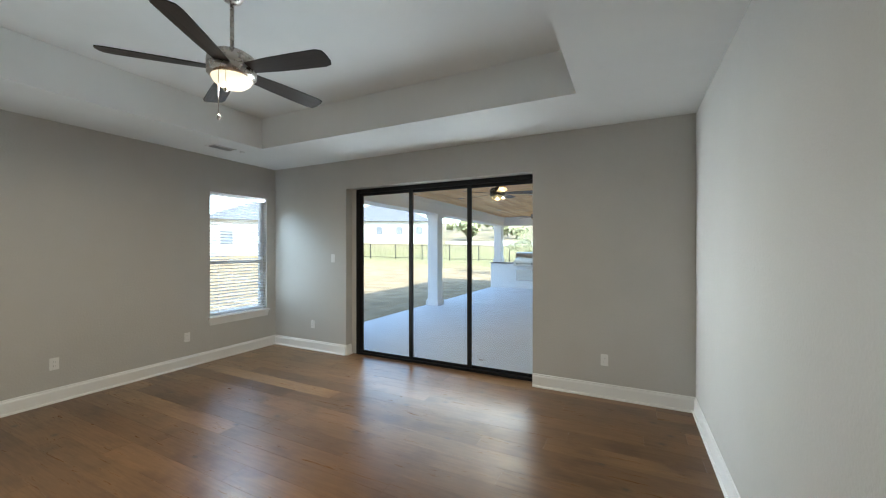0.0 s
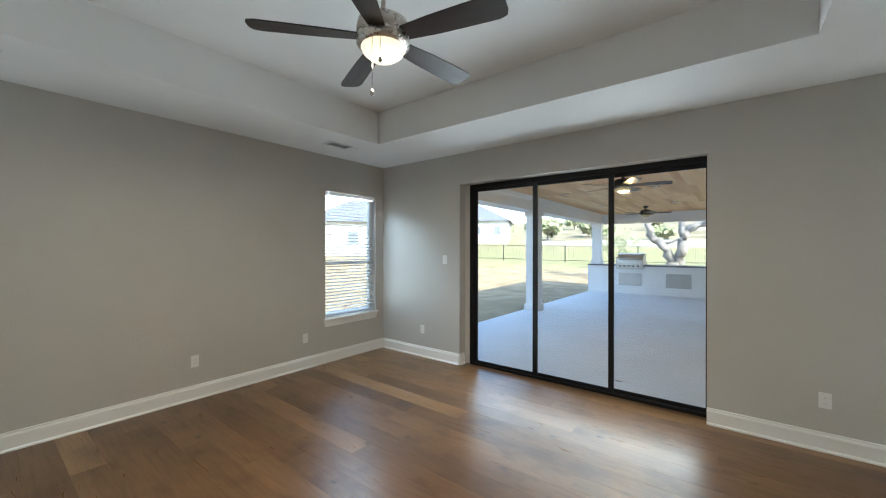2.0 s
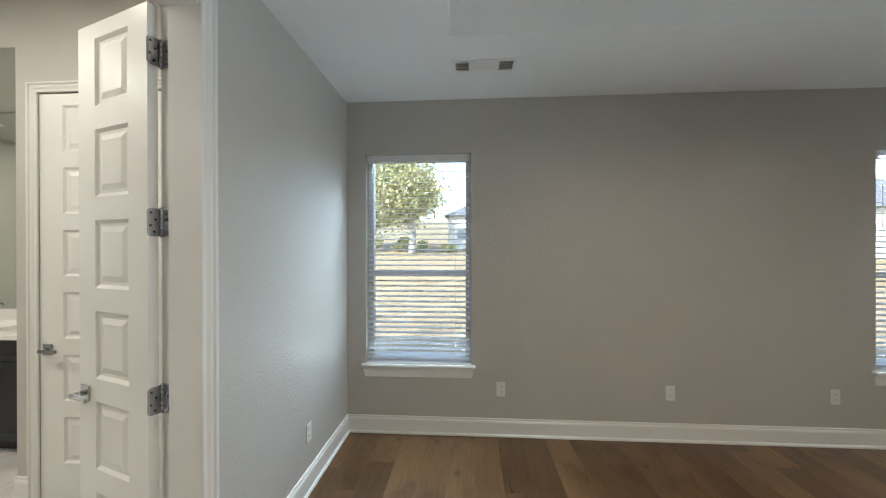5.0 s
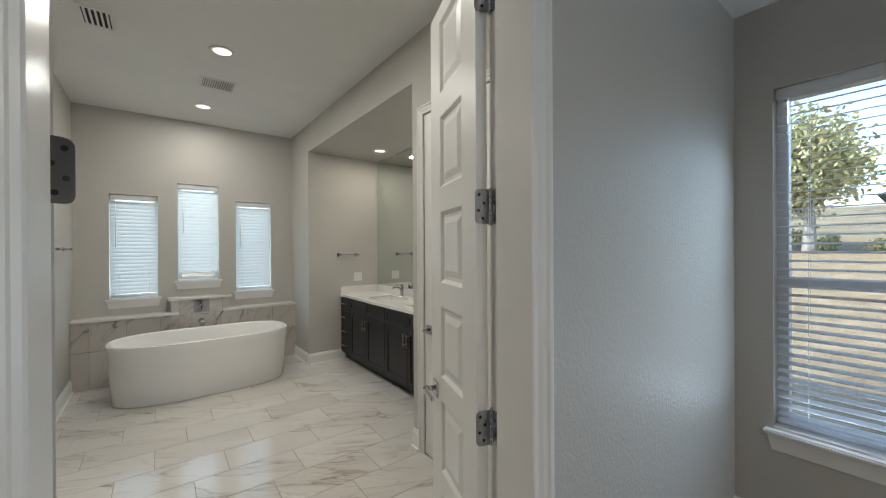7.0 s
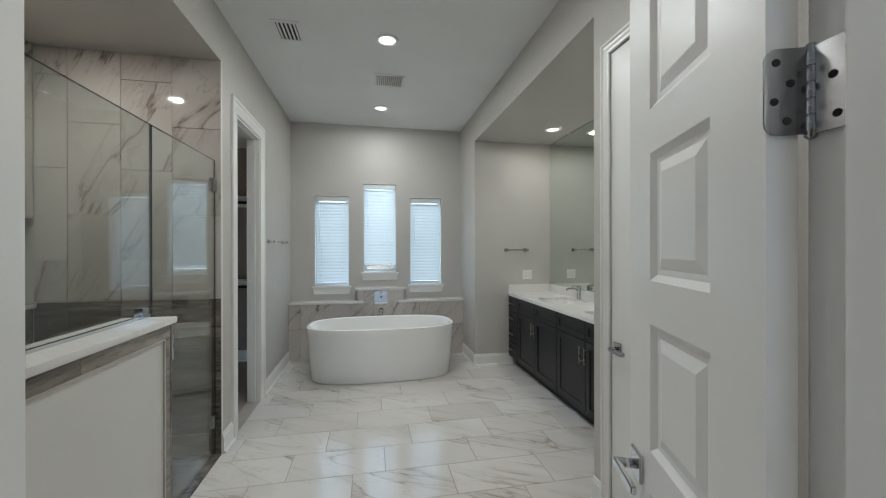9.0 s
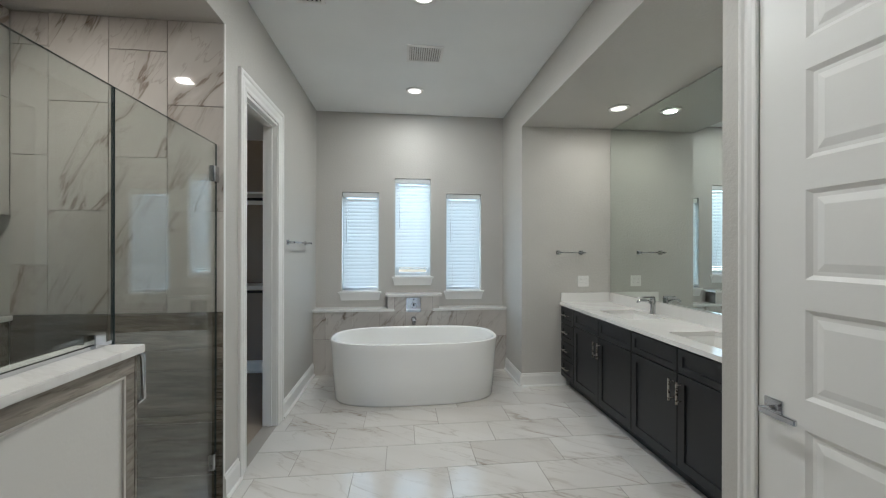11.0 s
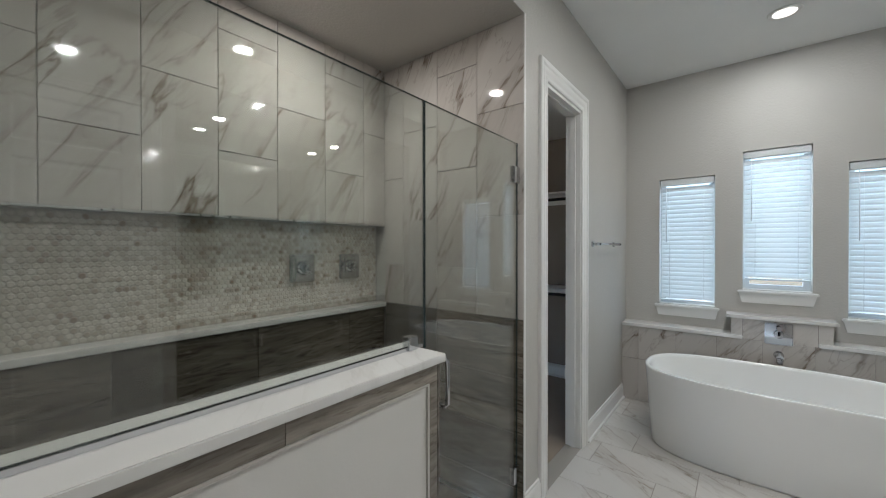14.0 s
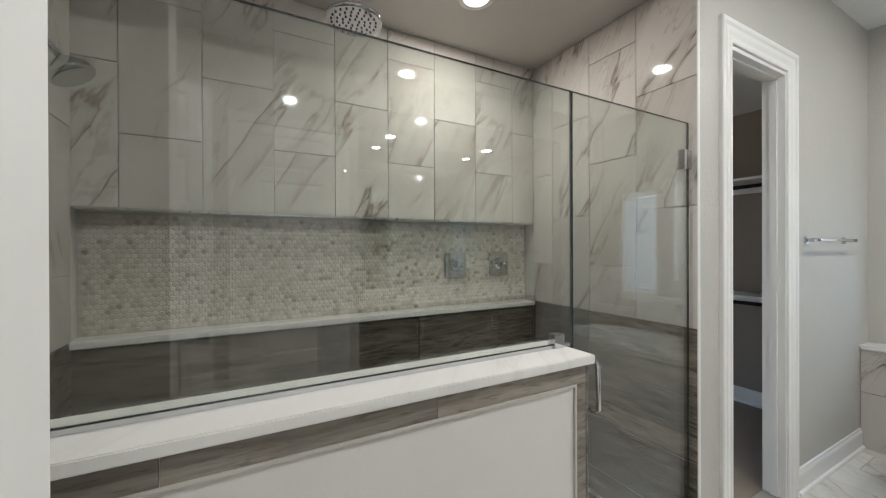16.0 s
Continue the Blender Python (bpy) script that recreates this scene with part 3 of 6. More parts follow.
casing("door_casing", "y", SY, DX0 + 0.038, DX1 - 0.038, DH - 0.018, 1, CAS + 0.008, "white door casing on the bedroom side")
casing("door_casing", "y", BN, DX0 - 0.012, DX1 + 0.012, DH + 0.01, -1, CAS, "white door casing on the bathroom side")
jamb("door_frame", "y", BN, SY, DX0, DX1, DH, "white painted door frame of the bathroom double door", rebate=0.058)
casing("door_casing", "x", HX, CY0 + 0.01, CY1, DH + 0.012, -1, 0.112, "white casing round the closet doorway")
jamb("door_frame", "x", HX, HX + 0.11, CY0 + 0.019, CY1 - 0.019, DH - 0.01, "white painted closet door frame")
casing("door_casing", "x", VX, -2.912, -2.112, DH, 1, 0.060, "white casing round the toilet room door")

# ---- doors ----


def panel_face(bx, sgn, w, h, th, rows, side):
    """Raised panels: sloped frame and field for one face of a leaf lying in the x-z plane."""
    V, F = [], []
    y = sgn * th / 2

    def ring(x0, x1, z0, z1, d):
        k = len(V)
        V.extend([(x0, y - sgn * d, z0), (x1, y - sgn * d, z0), (x1, y - sgn * d, z1), (x0, y - sgn * d, z1)])
        return k
    for z0, z1 in rows:
        a = ring(side, w - side, z0, z1, 0.0)
        b = ring(side + 0.014, w - side - 0.014, z0 + 0.014, z1 - 0.014, 0.010)
        c = ring(side + 0.026, w - side - 0.026, z0 + 0.026, z1 - 0.026, 0.010)
        d = ring(side + 0.050, w - side - 0.050, z0 + 0.050, z1 - 0.050, 0.003)
        for p, q in ((a, b), (b, c), (c, d)):
            F.extend((p + i, p + (i + 1) % 4, q + (i + 1) % 4, q + i) for i in range(4))
        F.append((d, d + 1, d + 2, d + 3))
    k = len(V)
    zs = [0.0] + [z for r in rows for z in r] + [h]
    for i in range(0, len(zs), 2):
        j = len(V)
        V.extend([(0, y, zs[i]), (w, y, zs[i]), (w, y, zs[i + 1]), (0, y, zs[i + 1])])
        F.append((j, j + 1, j + 2, j + 3))
    for z0, z1 in rows:
        for x0, x1 in ((0, side), (w - side, w)):
            j = len(V)
            V.extend([(x0, y, z0), (x1, y, z0), (x1, y, z1), (x0, y, z1)])
            F.append((j, j + 1, j + 2, j + 3))
    return V, F


def door_leaf(name, w, h, m, label, hinge_side=-1, lever_z=0.90, handle=True):
    """Six-panel leaf: hinge edge at x = 0, leaf along +x, thickness along y."""
    th = 0.036
    root = thing(name, 0, 0, 0, label, "door")
    root["kind"] = "structure"
    root.matrix_basis = m
    side = 0.122 if w < 0.6 else 0.15
    ph, gap, z = 0.279, 0.095, 0.218
    rows = []
    for _ in range(6):
        rows.append((z, z + ph))
        z += ph + gap
    V, F = [], []
    for s in (1, -1):
        v, f = panel_face(None, s, w, h, th, rows, side)
        k = len(V)
        V += v
        F += [tuple(k + i for i in q) for q in f]
    k = len(V)
    t = th / 2
    V += [(0, -t, 0), (w, -t, 0), (w, t, 0), (0, t, 0), (0, -t, h), (w, -t, h), (w, t, h), (0, t, h)]
    F += [tuple(k + i for i in f) for f in ((0, 1, 2, 3), (4, 5, 6, 7), (1, 2, 6, 5), (3, 0, 4, 7))]
    me = mesh_from("leaf", V, F, M_DOOR)
    bm = bmesh.new()
    bm.from_mesh(me)
    bmesh.ops.remove_doubles(bm, verts=bm.verts, dist=0.0004)
    bmesh.ops.recalc_face_normals(bm, faces=bm.faces)
    bm.to_mesh(me)
    bm.free()
    put("leaf", me, root)
    if handle:
        for s in (1, -1):
            hd = put("lever_handle", soft_box("lever_handle", w - 0.085, w - 0.025, *sorted((s * t, s * (t + 0.009))), lever_z - 0.033, lever_z + 0.033, M_CHROME, 0.002), root, "square chrome lever handle")
            put("neck", lathe("neck", [(0.011, 0), (0.011, 0.04)], M_CHROME, 14, w - 0.055, s * (t + 0.008) - (0.04 if s < 0 else 0), lever_z, "y"), hd)
            put("lever", soft_box("lever", w - 0.165, w - 0.045, *sorted((s * (t + 0.042), s * (t + 0.056))), lever_z - 0.010, lever_z + 0.010, M_CHROME, 0.003), hd)
    return root


def hinge(x, y, z, to_leaf, to_jamb):
    """Rounded-plate butt hinge: pin, and two plates lying along the given unit directions, with screws."""
    root = thing("door_hinge", x, y, z, "chrome butt hinge with rounded plates and screws", "hinge", "hinges of the bathroom doors")
    put("pin", lathe("pin", [(0.004, -0.058), (0.0065, -0.055), (0.0065, 0.055), (0.004, 0.058)], M_HINGE, 14), root)
    for i in range(5):
        z0 = -0.05 + i * 0.02
        put("knuckle", lathe("knuckle", [(0.0075, z0 + 0.0006), (0.0078, z0 + 0.001), (0.0078, z0 + 0.019), (0.0075, z0 + 0.0194)], M_HINGE, 14), root)
    for d in (to_leaf, to_jamb):
        u = Vector((d[0], d[1], 0)).normalized()
        nrm = Vector((-u.y, u.x, 0)) * d[2]
        pts = [(0.0, -0.053), (0.039, -0.053)] + [(0.039 + 0.014 * math.sin(a), -0.039 - 0.014 * math.cos(a)) for a in (0.4, 0.8, 1.2, 1.57)]
        pts += [(s, -z0) for s, z0 in reversed(pts)]
        n = len(pts)
        V = [tuple(u * s + nrm * o + Vector((0, 0, zz))) for o in (0.0, 0.0028) for s, zz in pts]
        F = [tuple(range(n))[::-1], tuple(n + i for i in range(n))] + [(i, (i + 1) % n, n + (i + 1) % n, n + i) for i in range(n)]
        pl = put("plate", mesh_from("plate", V, F, M_HINGE), root)
        for s, zz in ((0.028, -0.036), (0.042, -0.012), (0.024, 0.010), (0.040, 0.036)):
            c = u * s + Vector((0, 0, zz)) + nrm * 0.0026
            sc = put("screw", lathe("screw", [(0.0048, 0.0), (0.0048, 0.0008), (0.003, 0.0014)], M_SLOT, 12), pl)
            sc.matrix_local = Matrix.Translation(c) @ nrm.to_track_quat("Z", "Y").to_matrix().to_4x4()


LW = 0.476
HW, HE = Vector((-2.5905, -1.516, 0)), Vector((-1.6205, -1.516, 0))
AW = -109.0
AE = -65.0


def hung_leaf(h, ang, sgn, label):
    u = Vector((math.cos(radians(ang)), math.sin(radians(ang)), 0))
    n = Vector((-u.y, u.x, 0)) * sgn
    o = h + n * (0.028 if sgn > 0 else 0.012) + u * 0.006
    door_leaf("door_leaf", LW, 2.43, pose(o.x, o.y, 0.012, 0, 0, ang), label)
    for z in (2.262, 1.614, 0.936, 0.28):
        hinge(h.x, h.y, z, (n.x, n.y, 1 if sgn > 0 else -1), (0, 1, -1 if sgn > 0 else 1))


hung_leaf(HW, AW, 1, "white six-panel door leaf standing open into the bathroom")
hung_leaf(HE, AE, -1, "white six-panel door leaf folded open beside the shower")
door_leaf("door_toilet_room", 0.796, 2.435, pose(VX - 0.022, -2.115, 0.008, 0, 0, -90), "closed white six-panel door of the toilet room", lever_z=0.90)

# ---- sliding door ----


def slider():
    root = thing("sliding_door", (SL[0] + SL[1]) / 2, 3.93, 0, "black framed three-panel sliding glass door", "sliding door", kind="structure")
    ox = root.location.x
    x0, x1, y, h = -2.748, SL[1] - 0.004, 0, SL[3] - 0.004
    put("outer_frame", boxes_mesh("outer_frame", [(x0 - ox, x0 - ox + 0.055, -0.05, 0.05, 0, h), (x1 - ox - 0.004, x1 - ox, -0.05, 0.05, 0, h),
                                                  (x0 - ox + 0.055, x1 - ox - 0.004, -0.05, 0.05, h - 0.055, h), (x0 - ox + 0.055, x1 - ox - 0.004, -0.05, 0.05, 0, 0.03)], M_BLACK), root)
    edges = [x0 + 0.055, -1.858, -1.035, x1 - 0.004]
    for i in range(3):
        a, b, dy = edges[i] - ox, edges[i + 1] - ox, 0.02 * (i - 1)
        a2, b2 = a - (0.028 if i else 0), b + (0.028 if i < 2 else 0)
        p = put("door_panel", boxes_mesh("door_panel", [(a2, a2 + 0.052, dy - 0.016, dy + 0.002, 0.03, h - 0.055), (b2 - (0.052 if i < 2 else 0.008), b2, dy - 0.016, dy + 0.002, 0.03, h - 0.055),
                                                       (a2 + 0.052, b2 - (0.052 if i < 2 else 0.008), dy - 0.016, dy + 0.002, 0.03, 0.062), (a2 + 0.052, b2 - (0.052 if i < 2 else 0.008), dy - 0.016, dy + 0.002, h - 0.095, h - 0.055)], M_BLACK), root)
        g = put("pane", boxes_mesh("pane", [(a2 + 0.05, b2 - (0.05 if i < 2 else 0.006), dy - 0.010, dy - 0.006, 0.06, h - 0.09)], M_GLASS), p, "clear glass")
        g.visible_shadow = False


slider()
structure("slider_jamb", boxes_mesh("slider_jamb", [(SL[0], -2.750, 3.885, NY + 0.19, 0, SL[3])], M_WALL), "painted return beside the sliding door", "trim")

# ---- windows and blinds ----


def window(name, cx, cy, rz, w, z0, z1, label, rail=True):
    """Vinyl window in the wall's depth: local x along the wall, -y into the room; z from the sill."""
    h = z1 - z0
    root = thing(name, cx, cy, z0, label, "window", kind="structure", rz=rz)
    y = 0.115
    f = 0.045
    fr = put("window_frame", boxes_mesh("window_frame", [(-w / 2, -w / 2 + f, y - 0.03, y + 0.03, 0, h), (w / 2 - f, w / 2, y - 0.03, y + 0.03, 0, h),
                                                        (-w / 2 + f, w / 2 - f, y - 0.03, y + 0.03, h - f, h), (-w / 2 + f, w / 2 - f, y - 0.03, y + 0.03, 0, f)], M_VINYL), root)
    if rail:
        put("meeting_rail", boxes_mesh("meeting_rail", [(-w / 2 + f, w / 2 - f, y - 0.026, y + 0.02, h * 0.43 - 0.022, h * 0.43 + 0.022)], M_VINYL), root)
        spans = [(f, h * 0.43 - 0.022), (h * 0.43 + 0.022, h - f)]
    else:
        spans = [(f, h - f)]
    for a, b in spans:
        g = put("pane", boxes_mesh("pane", [(-w / 2 + f, w / 2 - f, y + 0.001, y + 0.005, a, b)], M_GLASS), root, "clear glass")
        g.visible_shadow = False
    st = put("window_sill", soft_box("window_sill", -w / 2 - 0.035, w / 2 + 0.035, -0.045, 0.0, -0.022, 0.0, M_TRIM, 0.006), root)
    put("inner_sill", boxes_mesh("inner_sill", [(-w / 2, w / 2, 0.0, y - 0.03, 0.0005, 0.008)], M_TRIM), root)
    V = []
    for x0, x1, z in ((-w / 2 - 0.025, w / 2 + 0.025, -0.022), (-w / 2 - 0.005, w / 2 + 0.005, -0.105)):
        d = 0.020 if z > -0.05 else 0.012
        V += [(x0, -d, z), (x1, -d, z), (x1, 0, z), (x0, 0, z)]
    put("apron", mesh_from("apron", V, [(3, 2, 1, 0), (4, 5, 6, 7), (0, 1, 5, 4), (1, 2, 6, 5), (2, 3, 7, 6), (3, 0, 4, 7)], M_TRIM), root)
    return root


def blind(cx, cy, rz, w, z0, z1, pitch, tilt, group, label, bottom=0.03, mat=None):
    h = z1 - z0
    root = thing("window_blind", cx, cy, z0, label, "blind", group, rz=rz)
    y, w, mat = 0.045, w - 0.014, mat or M_BLIND
    put("valance", soft_box("valance", -w / 2, w / 2, y - 0.033, y + 0.03, h - 0.062, h - 0.003, mat, 0.006), root)
    put("bottom_rail", soft_box("bottom_rail", -w / 2, w / 2, y - 0.024, y + 0.024, bottom, bottom + 0.016, mat, 0.005), root)
    n = int((h - 0.075 - bottom - 0.02) / pitch)
    pitch = (h - 0.072 - bottom - 0.028) / n
    V, F = [], []
    sw, c, s = 0.025, math.cos(radians(tilt)), math.sin(radians(tilt))
    for k, (o, up) in enumerate(((-1, 0), (-0.4, 0.0018), (0.4, 0.0018), (1, 0), (1, -0.0022), (-1, -0.0022))):
        for x in (-w / 2 + 0.003, w / 2 - 0.003):
            V.append((x, o * sw * c - up * s, o * sw * s + up * c))
    F = [(2 * i, 2 * ((i + 1) % 6), 2 * ((i + 1) % 6) + 1, 2 * i + 1) for i in range(6)] + [(0, 2, 4, 6, 8, 10), (11, 9, 7, 5, 3, 1)]
    me = mesh_from("slat", V, F, mat)
    for i in range(n):
        sl = put("slat", me, root)
        sl.location = (0, y, bottom + 0.026 + pitch * (i + 0.5))
    for fx in ((-0.32, 0.32) if w < 0.6 else (-0.36, 0.36)):
        for dy in (-0.027, 0.027):
            put("ladder_cord", tube("ladder_cord", [(fx * w, y + dy, bottom + 0.01), (fx * w, y + dy, h - 0.06)], 0.0009, M_BLIND, 5), root)
    put("tilt_wand", tube("tilt_wand", [(-w / 2 + 0.05, y - 0.036, h - 0.06), (-w / 2 + 0.05, y - 0.038, h - 0.60)], 0.003, M_BLIND, 6), root, "clear tilt wand")
    return root


for k, (a, b, c, d) in enumerate((W1, W2)):
    window("window_%d" % (k + 1), WX, (a + b) / 2, 90, b - a, c, d, "white vinyl single-hung window with sill and apron")
    blind(WX, (a + b) / 2, 90, b - a, c, d, 0.0425, 9, "blinds of the bedroom windows", "white slatted blind tilted open in the bedroom window", 0.03)
for k, (a, b, c, d) in enumerate(BW):
    window("window_%d" % (k + 3), (a + b) / 2, BS, 180, b - a, c, d, "narrow white window above the bathtub", rail=False)
    blind((a + b) / 2, BS, 180, b - a, c, d, 0.041, 60 if k != 1 else 56, "blinds above the bathtub", "white slatted blind nearly closed above the bathtub", 0.03 if k != 1 else 0.085, M_BBLIND)

# ---- bathroom: tub and ledge ----


def tub():
    cx, cy = -2.184, -5.497
    root = thing("bathtub", cx, cy, 0, "white freestanding oval bathtub on marble floor", "bathtub")
    n = 72

    def loop(hx, hy, z):
        out = []
        for i in range(n):
            a = 2 * math.pi * i / n
            c, s = math.cos(a), math.sin(a)
            out.append((1.018 * hx * math.copysign(abs(c) ** (2 / 3.0), c), hy * math.copysign(abs(s) ** (2 / 2.8), s), z))
        return out
    rings = [(0.72, 0.325, 0.0), (0.752, 0.350, 0.004), (0.762, 0.358, 0.02), (0.779, 0.380, 0.25), (0.796, 0.404, 0.50), (0.803, 0.412, 0.572), (0.801, 0.411, 0.579), (0.794, 0.405, 0.582),
             (0.780, 0.391, 0.582), (0.774, 0.385, 0.577), (0.768, 0.380, 0.56), (0.735, 0.35, 0.35), (0.68, 0.31, 0.20), (0.58, 0.25, 0.165), (0.2, 0.10, 0.155)]
    V = [p for r in rings for p in loop(*r)]
    F = [(j * n + i, j * n + (i + 1) % n, (j + 1) * n + (i + 1) % n, (j + 1) * n + i) for j in range(len(rings) - 1) for i in range(n)]
    F += [tuple(range(n))[::-1], tuple((len(rings) - 1) * n + i for i in range(n))]
    put("shell", mesh_from("shell", V, F, M_ACRYL, True), root)
    put("drain", lathe("drain", [(0.035, 0.156), (0.035, 0.160), (0.028, 0.162)], M_CHROME, 20), root, "chrome drain")


tub()
LY = -6.105


def ledge():
    root = thing("tiled_ledge", -2.17, BS, 0, "marble tiled ledge with white quartz caps behind the tub", "ledge", kind="structure")
    ox, oy = root.location.x, root.location.y
    f = lambda x0, x1, y0, y1, z0, z1: (x0 - ox, x1 - ox, y0 - oy, y1 - oy, z0, z1)
    put("core", boxes_mesh("core", [f(VX, HX, BS, LY - 0.012, 0, 0.70), f(-2.49, -1.89, BS, LY - 0.012, 0.70, 0.875)], M_GROUT), root)
    put("ledge_cap", soft_box("ledge_cap", *f(VX + 0.002, -2.41, BS + 0.002, LY + 0.022, 0.715, 0.745), M_QUARTZ, 0.004), root, "white quartz cap")
    put("ledge_cap", soft_box("ledge_cap", *f(-1.965, HX - 0.002, BS + 0.002, LY + 0.022, 0.715, 0.745), M_QUARTZ, 0.004), root, "white quartz cap")
    put("ledge_cap", soft_box("ledge_cap", *f(-2.52, -1.855, BS + 0.002, LY + 0.024, 0.885, 0.913), M_QUARTZ, 0.004), root, "white quartz cap")
    z_rows = [(0.0, 0.40), (0.403, 0.714)]
    x = VX + 0.001
    k = 0
    while x < HX - 0.01:
        x2 = min(x + 0.302, HX - 0.001)
        for z0, z1 in z_rows:
            put("tile", boxes_mesh("tile", [f(x, x2 - 0.002, LY - 0.012, LY, z0 + 0.001, z1 - 0.001)], M_WTILE), root)
        x = x2
    for a, b, z0 in ((-2.49, -2.412, 0.746), (-2.409, -2.189, 0.7155), (-2.187, -1.967, 0.7155), (-1.964, -1.89, 0.746)):
        put("tile", boxes_mesh("tile", [f(a, b, LY - 0.012, LY, z0, 0.884)], M_WTILE), root)
    return root


ledge()


def tub_filler():
    root = thing("tub_filler", -2.187, LY, 0.775, "chrome wall-mounted tub valve and spout", "tub faucet")
    put("plate", soft_box("plate", -0.085, 0.085, 0.0, 0.012, -0.075, 0.095, M_CHROME, 0.012, 3), root)
    put("knob", lathe("knob", [(0.03, 0.012), (0.032, 0.016), (0.030, 0.05), (0.024, 0.055)], M_CHROME, 24, 0, 0, 0.012, "y"), root)
    put("lever", soft_box("lever", -0.012, 0.012, 0.035, 0.055, 0.0, 0.075, M_CHROME, 0.004), root)
    sp = put("spout", lathe("spout", [(0.032, 0.0), (0.032, 0.012), (0.022, 0.016), (0.022, 0.13)], M_CHROME, 20, 0, 0, -0.155, "y"), root)
    put("spout_tip", lathe("spout_tip", [(0.018, -0.035), (0.022, -0.01), (0.022, 0.01)], M_CHROME, 18, 0, 0.125, -0.165), sp)


tub_filler()

# ---- bathroom: vanity ----
CABX = -3.745


def shaker(name, y0, y1, z0, z1, handle, parent_label, group, rail=0.055):
    """A door or drawer front lying on the cabinet face, with a recessed field."""
    V, F = [], []
    for x, d in ((0.0, 0.0), (0.018, 0.0), (0.020, 0.002), (0.020, rail), (0.011, rail + 0.002)):
        V += [(x, y0 + d, z0 + d), (x, y1 - d, z0 + d), (x, y1 - d, z1 - d), (x, y0 + d, z1 - d)]
    for j in range(4):
        F += [(4 * j + i, 4 * j + (i + 1) % 4, 4 * j + 4 + (i + 1) % 4, 4 * j + 4 + i) for i in range(4)]
    F += [(3, 2, 1, 0), (16, 17, 18, 19)]
    return mesh_from(name, V, F, M_CAB)


def bar_pull(parent, x, y, z, length, vertical):
    h = length / 2
    p = put("handle", soft_box("handle", x + 0.026, x + 0.036, *((y - 0.006, y + 0.006, z - h, z + h) if vertical else (y - h, y + h, z - 0.006, z + 0.006)), M_NICKEL, 0.002), parent, "brushed nickel bar pull")
    for s in (-1, 1):
        dy, dz = (0, s * (h - 0.02)) if vertical else (s * (h - 0.02), 0)
        put("post", lathe("post", [(0.004, 0.0), (0.004, 0.028)], M_NICKEL, 8, x, y + dy, z + dz, "x"), p)


def cabinet(name, y0, y1, kind, label):
    yc = (y0 + y1) / 2
    root = thing(name, CABX, yc, 0, label, "cabinet", "vanity cabinets")
    a, b = y0 - yc, y1 - yc
    if kind == "drawers":
        put("body", boxes_mesh("body", [(-0.52, -0.002, a, b, 0.10, 0.846)], M_CAB), root)
    else:
        prof = [(-0.52, 0.10), (-0.002, 0.10), (-0.002, 0.846), (-0.022, 0.846), (-0.022, 0.66), (-0.52, 0.66)]
        V = [(x, y, z) for y in (a, b) for x, z in prof]
        put("body", mesh_from("body", V, [(0, 1, 2, 3, 4, 5), (11, 10, 9, 8, 7, 6)] + [(i, 6 + i, 6 + (i + 1) % 6, (i + 1) % 6) for i in range(6)], M_CAB), root)
    put("toe_kick", boxes_mesh("toe_kick", [(-0.52, -0.075, a, b, 0.0, 0.10)], M_CAB), root)
    g = 0.003
    if kind == "drawers":
        zs = [(0.115, 0.30), (0.306, 0.485), (0.491, 0.665), (0.671, 0.838)]
        for z0, z1 in zs:
            d = put("drawer_front", shaker("drawer_front", a + g, b - g, z0, z1, None, "", "", 0.045), root)
            bar_pull(d, 0.02, 0, (z0 + z1) / 2 + 0.01, 0.13, False)
    else:
        ym = 0
        for s, (c, d) in ((1, (a + g, ym - g)), (-1, (ym + g, b - g))):
            dr = put("cabinet_door", shaker("cabinet_door", c, d, 0.115, 0.685, None, "", ""), root)
            bar_pull(dr, 0.02, (d - 0.030) if s > 0 else (c + 0.030), 0.575, 0.14, True)
            put("false_front", shaker("false_front", c, d, 0.692, 0.838, None, "", "", 0.04), root)


cabinet("drawer_cabinet", NY0 + 0.01, -5.225, "drawers", "black shaker four-drawer cabinet with nickel pulls")
cabinet("sink_cabinet", -5.222, -4.300, "doors", "black shaker sink cabinet with two doors")
cabinet("sink_cabinet", -4.297, -3.378, "doors", "black shaker sink cabinet with two doors")
cabinet("drawer_cabinet", -3.375, NY1 - 0.01, "drawers", "black shaker four-drawer cabinet with nickel pulls")
SINKS = (-4.745, -3.845)


def countertop():
    root = thing("countertop", CABX, NY1, 0.85, "white veined quartz vanity countertop with backsplash", "countertop")
    ox, oy = root.location.x, root.location.y
    x0, x1 = NX + 0.001, CABX + 0.032
    xs = [x0, -4.185, -3.845, x1]
    ys = [NY0 + 0.002] + [s + d for s in SINKS for d in (-0.225, 0.225)] + [NY1 - 0.002]
    gone = lambda x, y: -4.185 < x < -3.845 and any(abs(y - s) < 0.225 for s in SINKS)
    put("slab", grid_solid("slab", xs, ys, gone, 0, 0.03, lambda x, y, z: (x - ox, y - oy, z), M_QUARTZ), root)
    put("backsplash", boxes_mesh("backsplash", [(x0 - ox, x0 + 0.02 - ox, NY0 + 0.022 - oy, NY1 - 0.002 - oy, 0.0302, 0.130)], M_QUARTZ), root)
    put("side_splash", boxes_mesh("side_splash", [(x0 - ox, x1 - 0.012 - ox, NY0 + 0.002 - oy, NY0 + 0.022 - oy, 0.0302, 0.130)], M_QUARTZ), root)


countertop()


